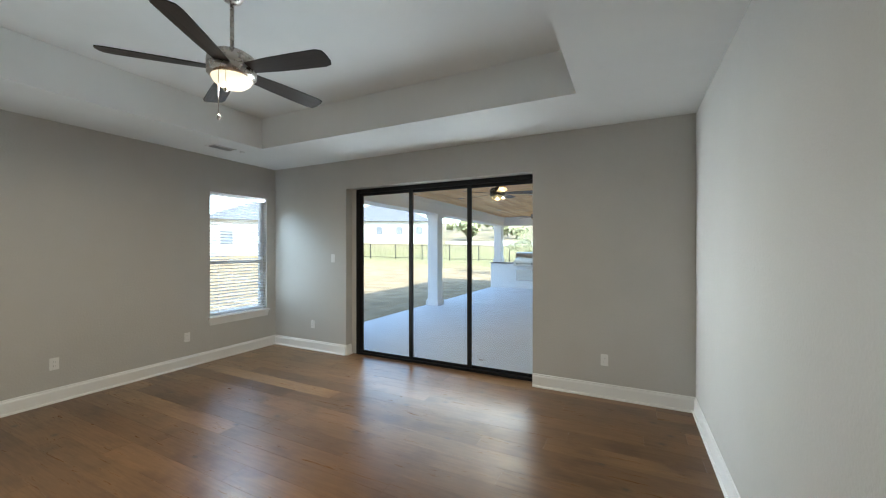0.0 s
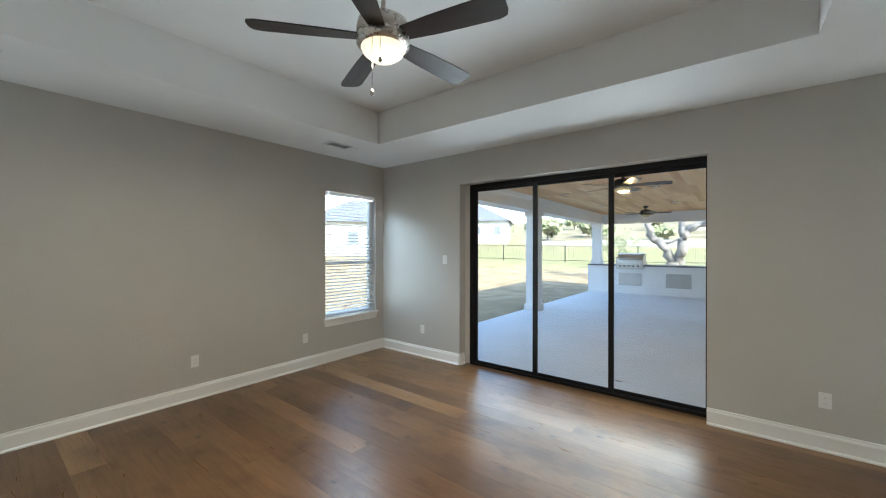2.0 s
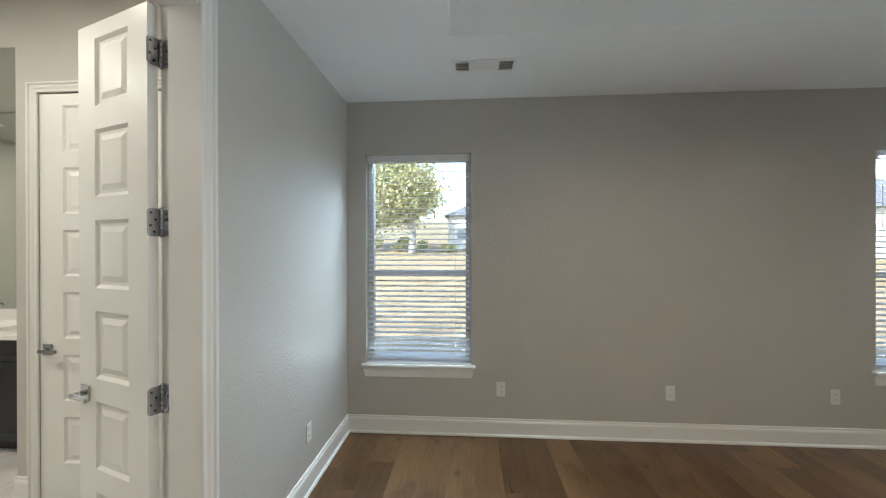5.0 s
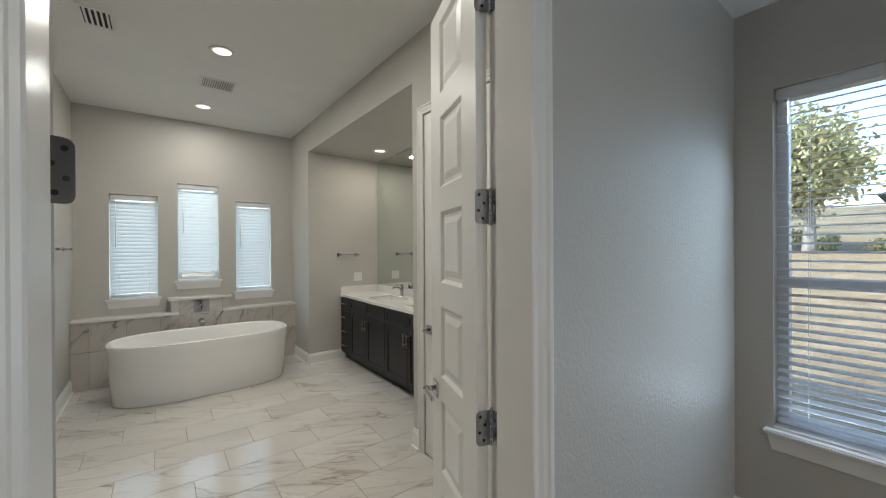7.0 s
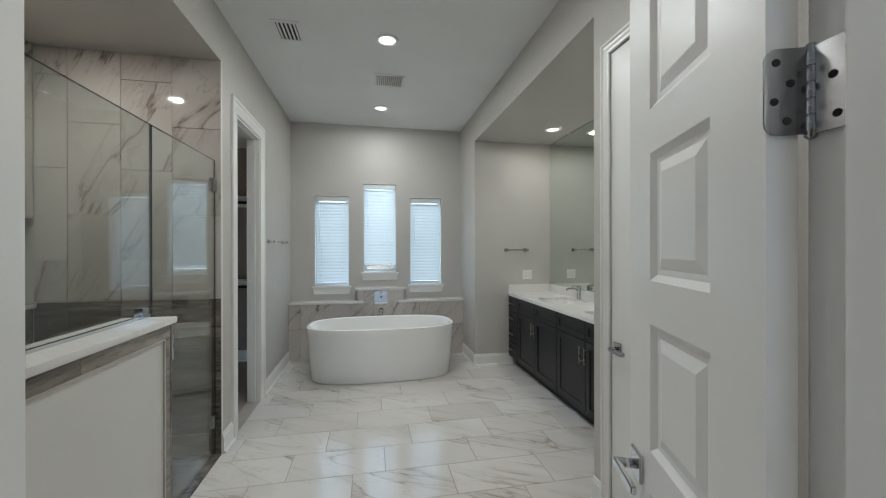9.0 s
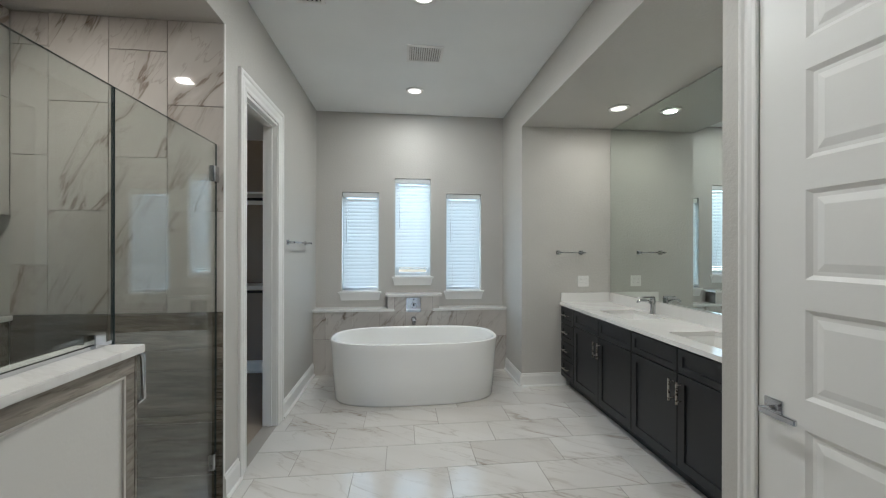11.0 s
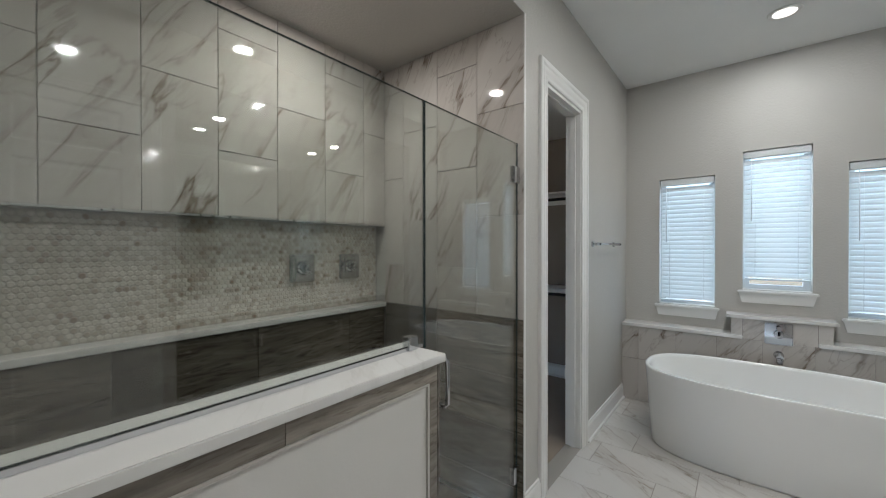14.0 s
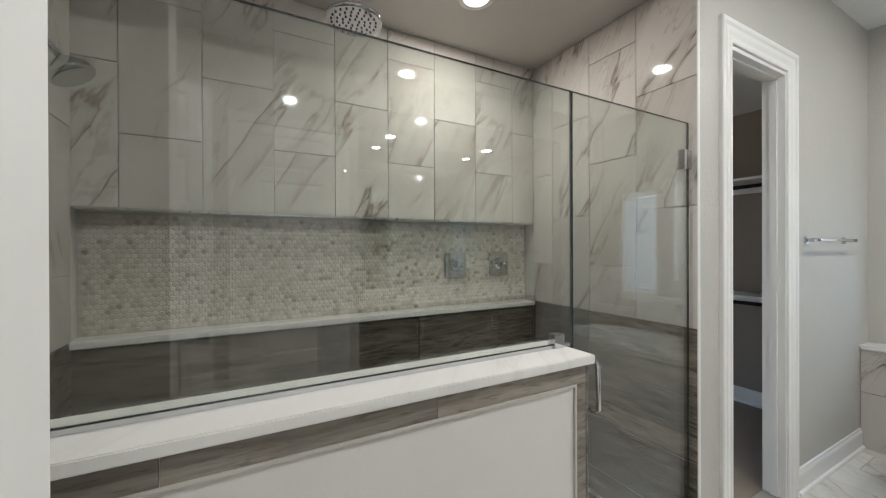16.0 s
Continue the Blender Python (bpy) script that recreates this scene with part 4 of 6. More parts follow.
def sink(y):
    root = thing("undermount_sink", -4.015, y, 0.70, "white rectangular undermount sink below the countertop", "sink", "vanity sinks")
    w, d = 0.222, 0.168
    V = []
    for hx, hy, z in ((d + 0.012, w + 0.012, 0.149), (d, w, 0.149), (d - 0.012, w - 0.012, 0.03), (d - 0.05, w - 0.05, 0.008)):
        V += [(-hx, -hy, z), (hx, -hy, z), (hx, hy, z), (-hx, hy, z)]
    F = [(4 * j + i, 4 * j + (i + 1) % 4, 4 * j + 4 + (i + 1) % 4, 4 * j + 4 + i) for j in range(3) for i in range(4)] + [(12, 13, 14, 15)]
    me = mesh_from("basin", V, F, M_ACRYL)
    put("basin", me, root)
    put("drain", lathe("drain", [(0.022, 0.0085), (0.022, 0.011), (0.015, 0.012)], M_CHROME, 16), root, "chrome drain")


def faucet(y):
    root = thing("vanity_faucet", -4.215, y, 0.8805, "chrome single-hole faucet with top lever", "faucet", "vanity faucets")
    put("body", lathe("body", [(0.026, 0.0), (0.026, 0.004), (0.021, 0.008), (0.021, 0.135), (0.019, 0.14)], M_CHROME, 24), root)
    put("spout", tube("spout", [(0.01, 0, 0.095), (0.06, 0, 0.115), (0.11, 0, 0.118), (0.135, 0, 0.112), (0.14, 0, 0.098)], 0.0125, M_CHROME, 14), root)
    put("lever", soft_box("lever", -0.02, 0.095, -0.010, 0.010, 0.142, 0.151, M_CHROME, 0.003), root)


for s in SINKS:
    sink(s)
    faucet(s)


def vanity_mirror():
    root = thing("vanity_mirror", NX, (NY0 + NY1) / 2, 0.985, "large frameless mirror above the vanity", "mirror")
    h = (NY1 - NY0) / 2 - 0.012
    put("mirror_glass", boxes_mesh("mirror_glass", [(0.001, 0.006, -h, h, 0.0, 1.735)], M_MIRROR), root)
    for z in (0.0, 1.735):
        for y in (-h * 0.6, h * 0.6):
            put("clip", soft_box("clip", 0.001, 0.010, y - 0.012, y + 0.012, z - 0.008, z + 0.008, M_PLAST, 0.002), root, "clear clip")


vanity_mirror()


def towel_bar(x, y, z, rz, length, label):
    """Square-post towel bar: local x along the wall, +y away from it."""
    root = thing("towel_bar", x, y, z, label, "towel bar", rz=rz)
    for s in (-1, 1):
        p = put("bracket", soft_box("bracket", s * length / 2 - 0.022, s * length / 2 + 0.022, 0, 0.012, -0.022, 0.022, M_CHROME, 0.003), root)
        put("post", soft_box("post", s * length / 2 - 0.011, s * length / 2 + 0.011, 0.012, 0.072, -0.011, 0.011, M_CHROME, 0.003), p)
    put("bar", soft_box("bar", -length / 2 - 0.03, length / 2 + 0.03, 0.052, 0.066, -0.007, 0.007, M_CHROME, 0.002), root)


towel_bar(-3.82, NY0, 1.405, 0, 0.25, "short chrome towel bar above the counter")
towel_bar(HX, -5.46, 1.497, 90, 0.60, "chrome towel bar beside the closet door")

# ---- shower ----


def shower_glass():
    root = thing("glass_screen", GX, -2.37, 1.096, "fixed clear glass shower panel on the knee wall", "shower glass")
    g = put("pane", boxes_mesh("pane", [(-0.005, 0.005, -3.214 + 2.37, BN - 0.012 + 2.37, 0.006, 0.936)], M_SHGLASS), root, "clear glass")
    g.visible_shadow = False
    put("glass_edge", boxes_mesh("glass_edge", [(-0.0051, 0.0051, -3.2150 + 2.37, -3.2142 + 2.37, 0.006, 0.936), (-0.0051, 0.0051, -3.214 + 2.37, BN - 0.012 + 2.37, 0.9362, 0.9368)], M_GEDGE), root, "dark green polished edge")
    put("channel", boxes_mesh("channel", [(-0.009, -0.0055, -3.20 + 2.37, BN - 0.012 + 2.37, 0.0, 0.012), (0.0055, 0.009, -3.20 + 2.37, BN - 0.012 + 2.37, 0.0, 0.012)], M_CHROME), root)
    put("clamp", soft_box("clamp", -0.018, 0.018, -3.165 + 2.37, -3.115 + 2.37, 0.0, 0.05, M_CHROME, 0.003), root, "chrome glass clamp")
    door = thing("shower_door", GX, -3.972, 0.0, "clear glass shower door with chrome pull", "shower door")
    g = put("pane", boxes_mesh("pane", [(-0.005, 0.005, 0.0, 0.752, 0.012, 2.032)], M_SHGLASS), door, "clear glass")
    g.visible_shadow = False
    put("glass_edge", boxes_mesh("glass_edge", [(-0.0051, 0.0051, 0.7522, 0.7536, 0.012, 2.032), (-0.0051, 0.0051, 0.0, 0.752, 2.0322, 2.0328), (-0.0051, 0.0051, -0.0014, -0.0002, 0.012, 2.032)], M_GEDGE), door, "dark green polished edge")
    for z in (1.86, 0.25):
        h = put("glass_hinge", soft_box("glass_hinge", -0.014, 0.014, -0.012, 0.052, z - 0.045, z + 0.045, M_CHROME, 0.003), door, "chrome glass hinge")
    for s in (-1, 1):
        put("pull", tube("pull", [(s * 0.006, 0.675, 1.035), (s * 0.04, 0.675, 1.035), (s * 0.052, 0.675, 1.023), (s * 0.052, 0.675, 0.857), (s * 0.04, 0.675, 0.845), (s * 0.006, 0.675, 0.845)], 0.0095, M_CHROME, 12), door, "chrome D-shaped pull")


M_GEDGE = paint("glass_edge_green", (0.035, 0.055, 0.06), 0.15, 20, 0.0)
shower_glass()


def knee_wall():
    root = thing("knee_wall", -1.03, -2.35, 0, "white knee wall with grey tile edging and quartz cap", "knee wall", kind="structure")
    ox, oy = root.location.x, root.location.y
    f = lambda x0, x1, y0, y1, z0, z1: (x0 - ox, x1 - ox, y0 - oy, y1 - oy, z0, z1)
    put("wall_core", boxes_mesh("wall_core", [f(-1.105, -0.925, -3.165, BN, 0, 1.064)], M_KNEE), root, "painted drywall face")
    put("cap", soft_box("cap", *f(-1.132, -0.90, -3.19, BN - 0.001, 1.066, 1.095), M_QUARTZ, 0.003), root, "white veined quartz cap")
    y = BN
    for y0, y1 in ((-3.165, -2.602), (-2.600, -2.006), (-2.004, BN - 0.001)):
        put("edge_tile", boxes_mesh("edge_tile", [f(-1.112, -1.1055, y0, y1, 1.002, 1.063)], M_ETILE), root, "grey stone tile strip")
    for z0, z1 in ((0.0, 0.39), (0.392, 1.0015)):
        put("edge_tile", boxes_mesh("edge_tile", [f(-1.112, -1.1055, -3.1645, -3.122, z0, z1)], M_ETILE), root, "grey stone tile strip")
    put("edge_trim", boxes_mesh("edge_trim", [f(-1.1135, -1.1055, -3.1215, BN - 0.001, 0.9935, 1.0015), f(-1.1135, -1.1055, -3.1215, -3.1135, 0.0, 0.993)], M_LGROUT), root, "pale grey edge bead")
    for z0, z1 in ((0.0, 0.30), (0.302, 0.60), (0.602, 0.90), (0.902, 1.063)):
        put("end_tile", boxes_mesh("end_tile", [f(-1.114, -0.917, -3.174, -3.1655, z0, z1)], M_ETILE), root)
    for k, (z0, z1) in enumerate(((0.0, 0.45), (0.452, 0.75), (0.752, 1.063))):
        y = BN - (0.3 if k % 2 else 0.0)
        for y0, y1 in ((-3.165, -2.60), (-2.598, -2.0), (-1.998, BN - 0.001)):
            put("inner_tile", boxes_mesh("inner_tile", [f(-0.9245, -0.916, y0, y1, z0, z1)], M_DTILE), root)


knee_wall()

# ---- outside: patio ----
structure("patio_slab", soft_box("patio_slab", PX0, PX1, NY + 0.19, PY1 + 0.3, PZ - 0.2, PZ, M_CONC, 0.01), "smooth pale concrete patio slab", "patio")
structure("wall_house_outer", boxes_mesh("wall_house_outer", [(EX + 0.15, PX1 + 0.4, NY, NY + 0.19, -0.05, 3.2)], M_STUCCO), "white exterior house wall", "wall")
structure("wall_patio_east", boxes_mesh("wall_patio_east", [(PX1 + 0.02, PX1 + 0.2, NY + 0.19, PY1, PZ - 0.2, 2.86)], M_STUCCO), "white exterior wall closing the patio", "wall")
PCZ = 2.76


def patio_ceiling():
    rnd = random.Random(9)
    b, x = [], -3.84
    while x < PX1:
        y = NY + 0.19 - rnd.uniform(0, 2.5)
        while y < PY1 - 0.35:
            ln = rnd.uniform(1.4, 3.4)
            y0, y1 = max(y, NY + 0.19), min(y + ln, PY1 - 0.35)
            if y1 - y0 > 0.02:
                b.append((x, min(x + 0.131, PX1), y0, y1 - 0.002, PCZ + rnd.uniform(0, 0.002), PCZ + 0.02))
            y += ln
        x += 0.134
    b.append((-3.84, PX1, NY + 0.19, PY1 - 0.35, PCZ + 0.02, PCZ + 0.04))
    structure("ceiling_patio", boxes_mesh("ceiling_patio", b, M_CEDAR2), "stained cedar plank patio ceiling", "ceiling")


def cedar_planks(name):
    m, N, L, p = nodes_of(name)
    g = N.new("ShaderNodeNewGeometry")
    v = mapping(N, L, (7, 0.5, 7))
    n1 = noise_tex(N, L, v, 4.0, 7, 0.65, 1.0)
    tone = ramp(N, L, g.outputs["Random Per Island"], [(0, (0.60, 0.30, 0.11)), (0.5, (0.80, 0.47, 0.20)), (1, (0.88, 0.60, 0.31))])
    L.new(mix(N, L, 1.0, tone, ramp(N, L, n1, [(0.3, (0.65, 0.6, 0.55)), (0.7, (1.1, 1.08, 1.05))]), "MULTIPLY"), p.inputs["Base Color"])
    p.inputs["Roughness"].default_value = 0.5
    return m


M_CEDAR2 = cedar_planks("cedar_ceiling_planks")
patio_ceiling()
structure("patio_beam", boxes_mesh("patio_beam", [(-4.25, -3.84, NY + 0.19, PY1, 2.42, 2.86), (-4.28, -4.25, NY + 0.19, PY1, 2.72, 2.90), (-3.84, -3.81, NY + 0.19, PY1 - 0.35, 2.66, 2.759)], M_STUCCO), "white boxed beam over the columns", "beam")
structure("patio_beam", boxes_mesh("patio_beam", [(-3.84, PX1, PY1 - 0.35, PY1, 2.42, 2.86), (-3.81, PX1, PY1 - 0.38, PY1 - 0.35, 2.66, 2.759)], M_STUCCO), "white boxed beam over the columns", "beam")


def column(x, y, z0, label):
    root = thing("patio_column", x, y, z0, label, "column", "patio columns")
    h = 2.42 - z0
    put("shaft", soft_box("shaft", -0.15, 0.15, -0.15, 0.15, 0.0, h, M_STUCCO, 0.006), root)
    put("base_trim", soft_box("base_trim", -0.185, 0.185, -0.185, 0.185, 0.0, 0.14, M_STUCCO, 0.008), root)
    put("base_moulding", soft_box("base_moulding", -0.168, 0.168, -0.168, 0.168, 0.14, 0.17, M_STUCCO, 0.01), root)
    put("cap_trim", soft_box("cap_trim", -0.185, 0.185, -0.185, 0.185, h - 0.10, h - 0.001, M_STUCCO, 0.008), root)


column(-4.035, 8.72, PZ, "white square patio column with base and cap trim")
column(-4.035, 14.28, 0.955, "white square column standing on the outdoor counter")


def outdoor_kitchen():
    root = thing("outdoor_kitchen", -1.0, 14.3, PZ, "white outdoor kitchen counter with dark top", "outdoor kitchen")
    put("counter_base", boxes_mesh("counter_base", [(-3.25, 4.6, -0.40, 0.36, 0.0, 0.95)], M_STUCCO), root)
    put("counter_top", soft_box("counter_top", -3.28, 4.6, -0.43, 0.38, 0.951, 0.99, M_SHINGLE, 0.005), root, "dark stone top")
    for x, w, h, z in ((-1.85, 0.72, 0.42, 0.42), (-0.43, 0.70, 0.46, 0.42)):
        d = put("access_door", soft_box("access_door", x - w / 2, x + w / 2, -0.42, -0.401, z - h / 2 + 0.08, z + h / 2 + 0.08, M_STEEL, 0.004), root, "stainless steel access door")
        put("handle", tube("handle", [(x - 0.06, -0.45, z + 0.20), (x + 0.06, -0.45, z + 0.20)], 0.012, M_STEEL, 8), d)


outdoor_kitchen()


def grill():
    root = thing("gas_grill", -2.85, 14.2, 0.953, "stainless steel gas grill set on the outdoor counter", "grill")
    n = 14
    V, F = [], []
    for x in (-0.40, 0.40):
        V += [(x, 0.30 * math.cos(math.pi * i / n) - 0.0, 0.10 + 0.30 * math.sin(math.pi * i / n)) for i in range(n + 1)]
    F = [(i, i + 1, n + 2 + i, n + 1 + i) for i in range(n)] + [tuple(range(n + 1)), tuple(range(2 * n + 1, n, -1)), (0, n + 1, 2 * n + 1, n)]
    put("hood", mesh_from("hood", V, F, M_STEEL), root)
    put("control_panel", soft_box("control_panel", -0.42, 0.42, -0.46, 0.30, -0.14, 0.10, M_STEEL, 0.01), root)
    put("hood_handle", tube("hood_handle", [(-0.32, -0.36, 0.2), (0.32, -0.36, 0.2)], 0.016, M_STEEL, 10), root)
    for i in range(5):
        put("knob", lathe("knob", [(0.028, -0.035), (0.03, -0.01), (0.03, 0)], M_BLACK, 14, -0.28 + 0.14 * i, -0.46, -0.03, "y"), root)


grill()


def ceiling_fan(name, x, y, z_top, drop, blades, rad, a0, m_body, m_blade, m_bowl, label, chains=True, s=1.0):
    root = thing(name, x, y, z_top, label, "ceiling fan")
    put("canopy", lathe("canopy", [(0.072, 0.0), (0.072, -0.02), (0.055, -0.055), (0.02, -0.075)], m_body, 28), root)
    put("downrod", lathe("downrod", [(0.0125, -0.06), (0.0125, -drop)], m_body, 14), root)
    z = -drop
    put("motor", lathe("motor", [(0.022, z + 0.05), (0.03, z + 0.02), (0.10, z + 0.01), (0.132, z - 0.012), (0.140, z - 0.045), (0.140, z - 0.075), (0.134, z - 0.08), (0.134, z - 0.088), (0.140, z - 0.093), (0.138, z - 0.125), (0.115, z - 0.14)], m_body, 40), root)
    put("light_bowl", lathe("light_bowl", [(0.112, z - 0.132), (0.116, z - 0.142), (0.104, z - 0.168), (0.075, z - 0.192), (0.035, z - 0.206), (0.004, z - 0.210)], m_bowl, 36), root, "lit frosted glass bowl")
    for k in range(blades):
        a = radians(a0 + 360 * k / blades)
        arm = put("blade", None, root)
        bm = bmesh.new()
        n = 12
        outline = [(0.10, -0.045), (0.30, -0.062), (0.45, -0.068), (rad - 0.05, -0.072), (rad - 0.012, -0.060), (rad, -0.03), (rad, 0.03), (rad - 0.012, 0.060), (rad - 0.05, 0.072), (0.45, 0.068), (0.30, 0.062), (0.10, 0.045)]
        top = [bm.verts.new((u, v, 0.003)) for u, v in outline]
        bot = [bm.verts.new((u, v, -0.003)) for u, v in outline]
        bm.faces.new(top)
        bm.faces.new(bot[::-1])
        for i in range(n):
            bm.faces.new((top[i], bot[i], bot[(i + 1) % n], top[(i + 1) % n]))
        bmesh.ops.recalc_face_normals(bm, faces=bm.faces)
        bmesh.ops.transform(bm, matrix=Matrix.Rotation(radians(-11), 4, "X"), verts=bm.verts)
        bpy.data.objects.remove(arm)
        bl = put("blade", bm_mesh("blade", bm, m_blade), root)
        bl.matrix_local = Matrix.Translation((0, 0, z - 0.088)) @ Matrix.Rotation(a, 4, "Z")
    if chains:
        for dx, dy, l, r in ((0.042, -0.113, 0.29, 0.010), (0.075, -0.09, 0.12, 0.013)):
            c = put("pull_chain", tube("pull_chain", [(dx, dy, z - 0.125), (dx, dy, z - 0.125 - l)], 0.0022, m_body, 6), root)
            put("pull_knob", lathe("pull_knob", [(0.003, 0.02), (r, 0.008), (r, -0.006), (0.004, -0.016)], m_body, 14, dx, dy, z - 0.135 - l), c)
    return root


FX, FY = -1.50, 1.195
ceiling_fan("ceiling_fan", FX, FY, TRAY, 0.40, 5, 0.665, 13, M_NICKEL, M_WALNUT, M_FANLIGHT, "nickel ceiling fan with five dark blades and lit bowl")
for x, y, dr in ((-1.40, 6.13, 0.19), (-2.08, 12.12, 0.12)):
    ceiling_fan("patio_fan", x, y, PCZ, dr, 5, 0.66, 10, M_IRON, M_WALNUT, M_PATIOLIGHT, "dark bronze patio ceiling fan with light", chains=False)
bulb_lamp("patio_fan_bulb", -1.40, 6.13, PCZ - 0.42, 4.0, (1.0, 0.68, 0.30), 0.10)
area_lamp("fan_bulb", look((FX, FY, 2.472), (FX, FY + 0.0001, 1.0)), 0.19, 0.19, 8.0, (1.0, 0.87, 0.69))

for x, y in ((-3.09, 8.35), (-3.10, 11.45), (-1.29, 11.56), (-1.29, 8.4), (-3.15, 5.3), (0.6, 8.4), (0.6, 11.5)):
    dl = thing("patio_downlight", x, y, PCZ, "unlit bronze recessed patio light in cedar ceiling", "ceiling light", "patio recessed lights")
    put("trim_ring", lathe("trim_ring", [(0.085, 0.002), (0.085, -0.006), (0.06, -0.008)], M_IRON, 24), dl)
    put("lens", lathe("lens", [(0.058, -0.0085), (0.01, -0.010)], M_PLAST, 20), dl, "frosted lens")

leaf = thing("dry_leaf", -1.09, 4.50, PZ + 0.002, "curled brown dry leaf lying on the patio slab", "leaf")
put("blade", mesh_from("blade", [(-0.05, 0, 0.012), (-0.02, 0.022, 0.004), (0.02, 0.018, 0.0), (0.055, 0.0, 0.014), (0.02, -0.02, 0.003), (-0.02, -0.018, 0.0), (0, 0, 0.006)],
                       [(6, 0, 1), (6, 1, 2), (6, 2, 3), (6, 3, 4), (6, 4, 5), (6, 5, 0)], M_BARK), leaf)
put("stem", tube("stem", [(0.05, 0.0, 0.013), (0.075, 0.006, 0.004)], 0.0015, M_BARK, 5), leaf)

# ---- outside: yard and distance ----


def ground_z(x, y):
    d = max(0.0, math.hypot(x + 1, y - 4) - 11)
    return -0.16 + 0.045 * min(d, 30) + 0.10 * max(0, min(d - 30, 120)) + 0.03 * noise.noise(Vector((x * 0.3, y * 0.3, 0)))


def yard():
    rings = [0, 4, 7, 9, 11, 13, 15, 17, 19, 22, 25, 28, 32, 38, 46, 58, 75, 100, 150, 260, 600, 2500]
    n = 96
    V, F = [(-1, 4, -0.5)], []
    for r in rings[1:]:
        for i in range(n):
            a = 2 * math.pi * i / n
            x, y = -1 + r * math.cos(a), 4 + r * math.sin(a)
            V.append((x, y, -0.5 if r < 5 else ground_z(x, y)))
    for i in range(n):
        F.append((0, 1 + i, 1 + (i + 1) % n))
    for j in range(len(rings) - 2):
        for i in range(n):
            F.append((1 + j * n + i, 1 + (j + 1) * n + i, 1 + (j + 1) * n + (i + 1) % n, 1 + j * n + (i + 1) % n))
    structure("ground", mesh_from("ground", V, F, M_SOIL, True), "tan dirt and straw yard turning to green lawn", "ground")


yard()


def iron_fence(x0, y0, x1, y1, label):
    root = thing("iron_fence", x0, y0, 0, label, "fence")
    d = Vector((x1 - x0, y1 - y0, 0))
    n = int(d.length / 2.4)
    u = d / n
    ang = math.atan2(d.y, d.x)
    post = boxes_mesh("post", [(-0.03, 0.03, -0.03, 0.03, -0.2, 1.35)], M_IRON)
    bx = [(0, u.length, -0.012, 0.012, zz, zz + 0.03) for zz in (0.15, 1.22)]
    bx += [(0.12 * k - 0.005, 0.12 * k + 0.005, -0.005, 0.005, 0.1, 1.30) for k in range(1, int(u.length / 0.12))]
    pan = boxes_mesh("fence_panel", bx, M_IRON)
    for i in range(n + 1):
        p = u * i
        z = ground_z(x0 + p.x, y0 + p.y)
        o = put("post", post, root)
        o.matrix_local = Matrix.Translation((p.x, p.y, z))
        if i < n:
            z2 = ground_z(x0 + p.x + u.x, y0 + p.y + u.y)
            o = put("fence_panel", pan, root)
            o.matrix_local = Matrix.Translation((p.x, p.y, z)) @ Matrix.Rotation(ang, 4, "Z") @ Matrix.Rotation(-math.atan2(z2 - z, u.length), 4, "Y")


iron_fence(-34, 24, 14, 31, "black iron yard fence with thin pickets")


def tree(x, y, h, spread, trunk_r, seed, label, lean=(0, 0), crown0=0.4, leaves=2600, mat=None, size=0.14):
    rnd = random.Random(seed)
    z0 = ground_z(x, y)
    root = thing("oak_tree", x, y, z0, label, "tree")
    V, F = [], []
    tips = []

    def limb(p, d, length, r, depth):
        pts, rad, q, dd = [], [], Vector(p), Vector(d).normalized()
        n = 5
        for i in range(n + 1):
            pts.append(tuple(q))
            rad.append(r * (1 - 0.5 * i / n))
            dd = (dd + Vector((rnd.uniform(-0.22, 0.22), rnd.uniform(-0.22, 0.22), rnd.uniform(-0.06, 0.12)))).normalized()
            q = q + dd * length / n
        me = tube("tmp", pts, r, None, 8 if depth < 2 else 5, rad)
        k = len(V)
        V.extend(tuple(v.co) for v in me.vertices)
        F.extend(tuple(k + i for i in pl.vertices) for pl in me.polygons)
        bpy.data.meshes.remove(me)
        if depth >= 2:
            tips.append(Vector(pts[-1]))
            tips.append(Vector(pts[-3]))
        if depth < 3:
            for _ in range(4 if depth == 0 else 3):
                a = rnd.uniform(0, 2 * math.pi)
                nd = (dd * 0.55 + Vector((math.cos(a) * spread, math.sin(a) * spread, rnd.uniform(0.15, 0.6)))).normalized()
                limb(pts[rnd.choice((3, 4, 5))], nd, length * rnd.uniform(0.6, 0.8), rad[-1] * 0.75, depth + 1)

    limb((0, 0, -0.3), (lean[0], lean[1], 1), h * crown0, trunk_r, 0)
    put("trunk", mesh_from("trunk", V, F, M_BARK, True), root)
    if leaves:
        LV, LF = [], []
        for _ in range(leaves):
            c = rnd.choice(tips) + Vector((rnd.gauss(0, 0.45), rnd.gauss(0, 0.45), rnd.gauss(0, 0.35))) * h * 0.085
            a = Vector((rnd.uniform(-1, 1), rnd.uniform(-1, 1), rnd.uniform(-1, 1))).normalized()
            b = a.orthogonal().normalized()
            s = size * rnd.uniform(0.6, 1.4)
            k = len(LV)
            LV.extend([tuple(c + a * s), tuple(c + b * s * 0.6 + a * 0.1 * s), tuple(c - a * s), tuple(c - b * s * 0.6)])
            LF.append((k, k + 1, k + 2, k + 3))
        o = put("crown", mesh_from("crown", LV, LF, mat or M_LEAF), root)
        o["kind"] = "stuff"


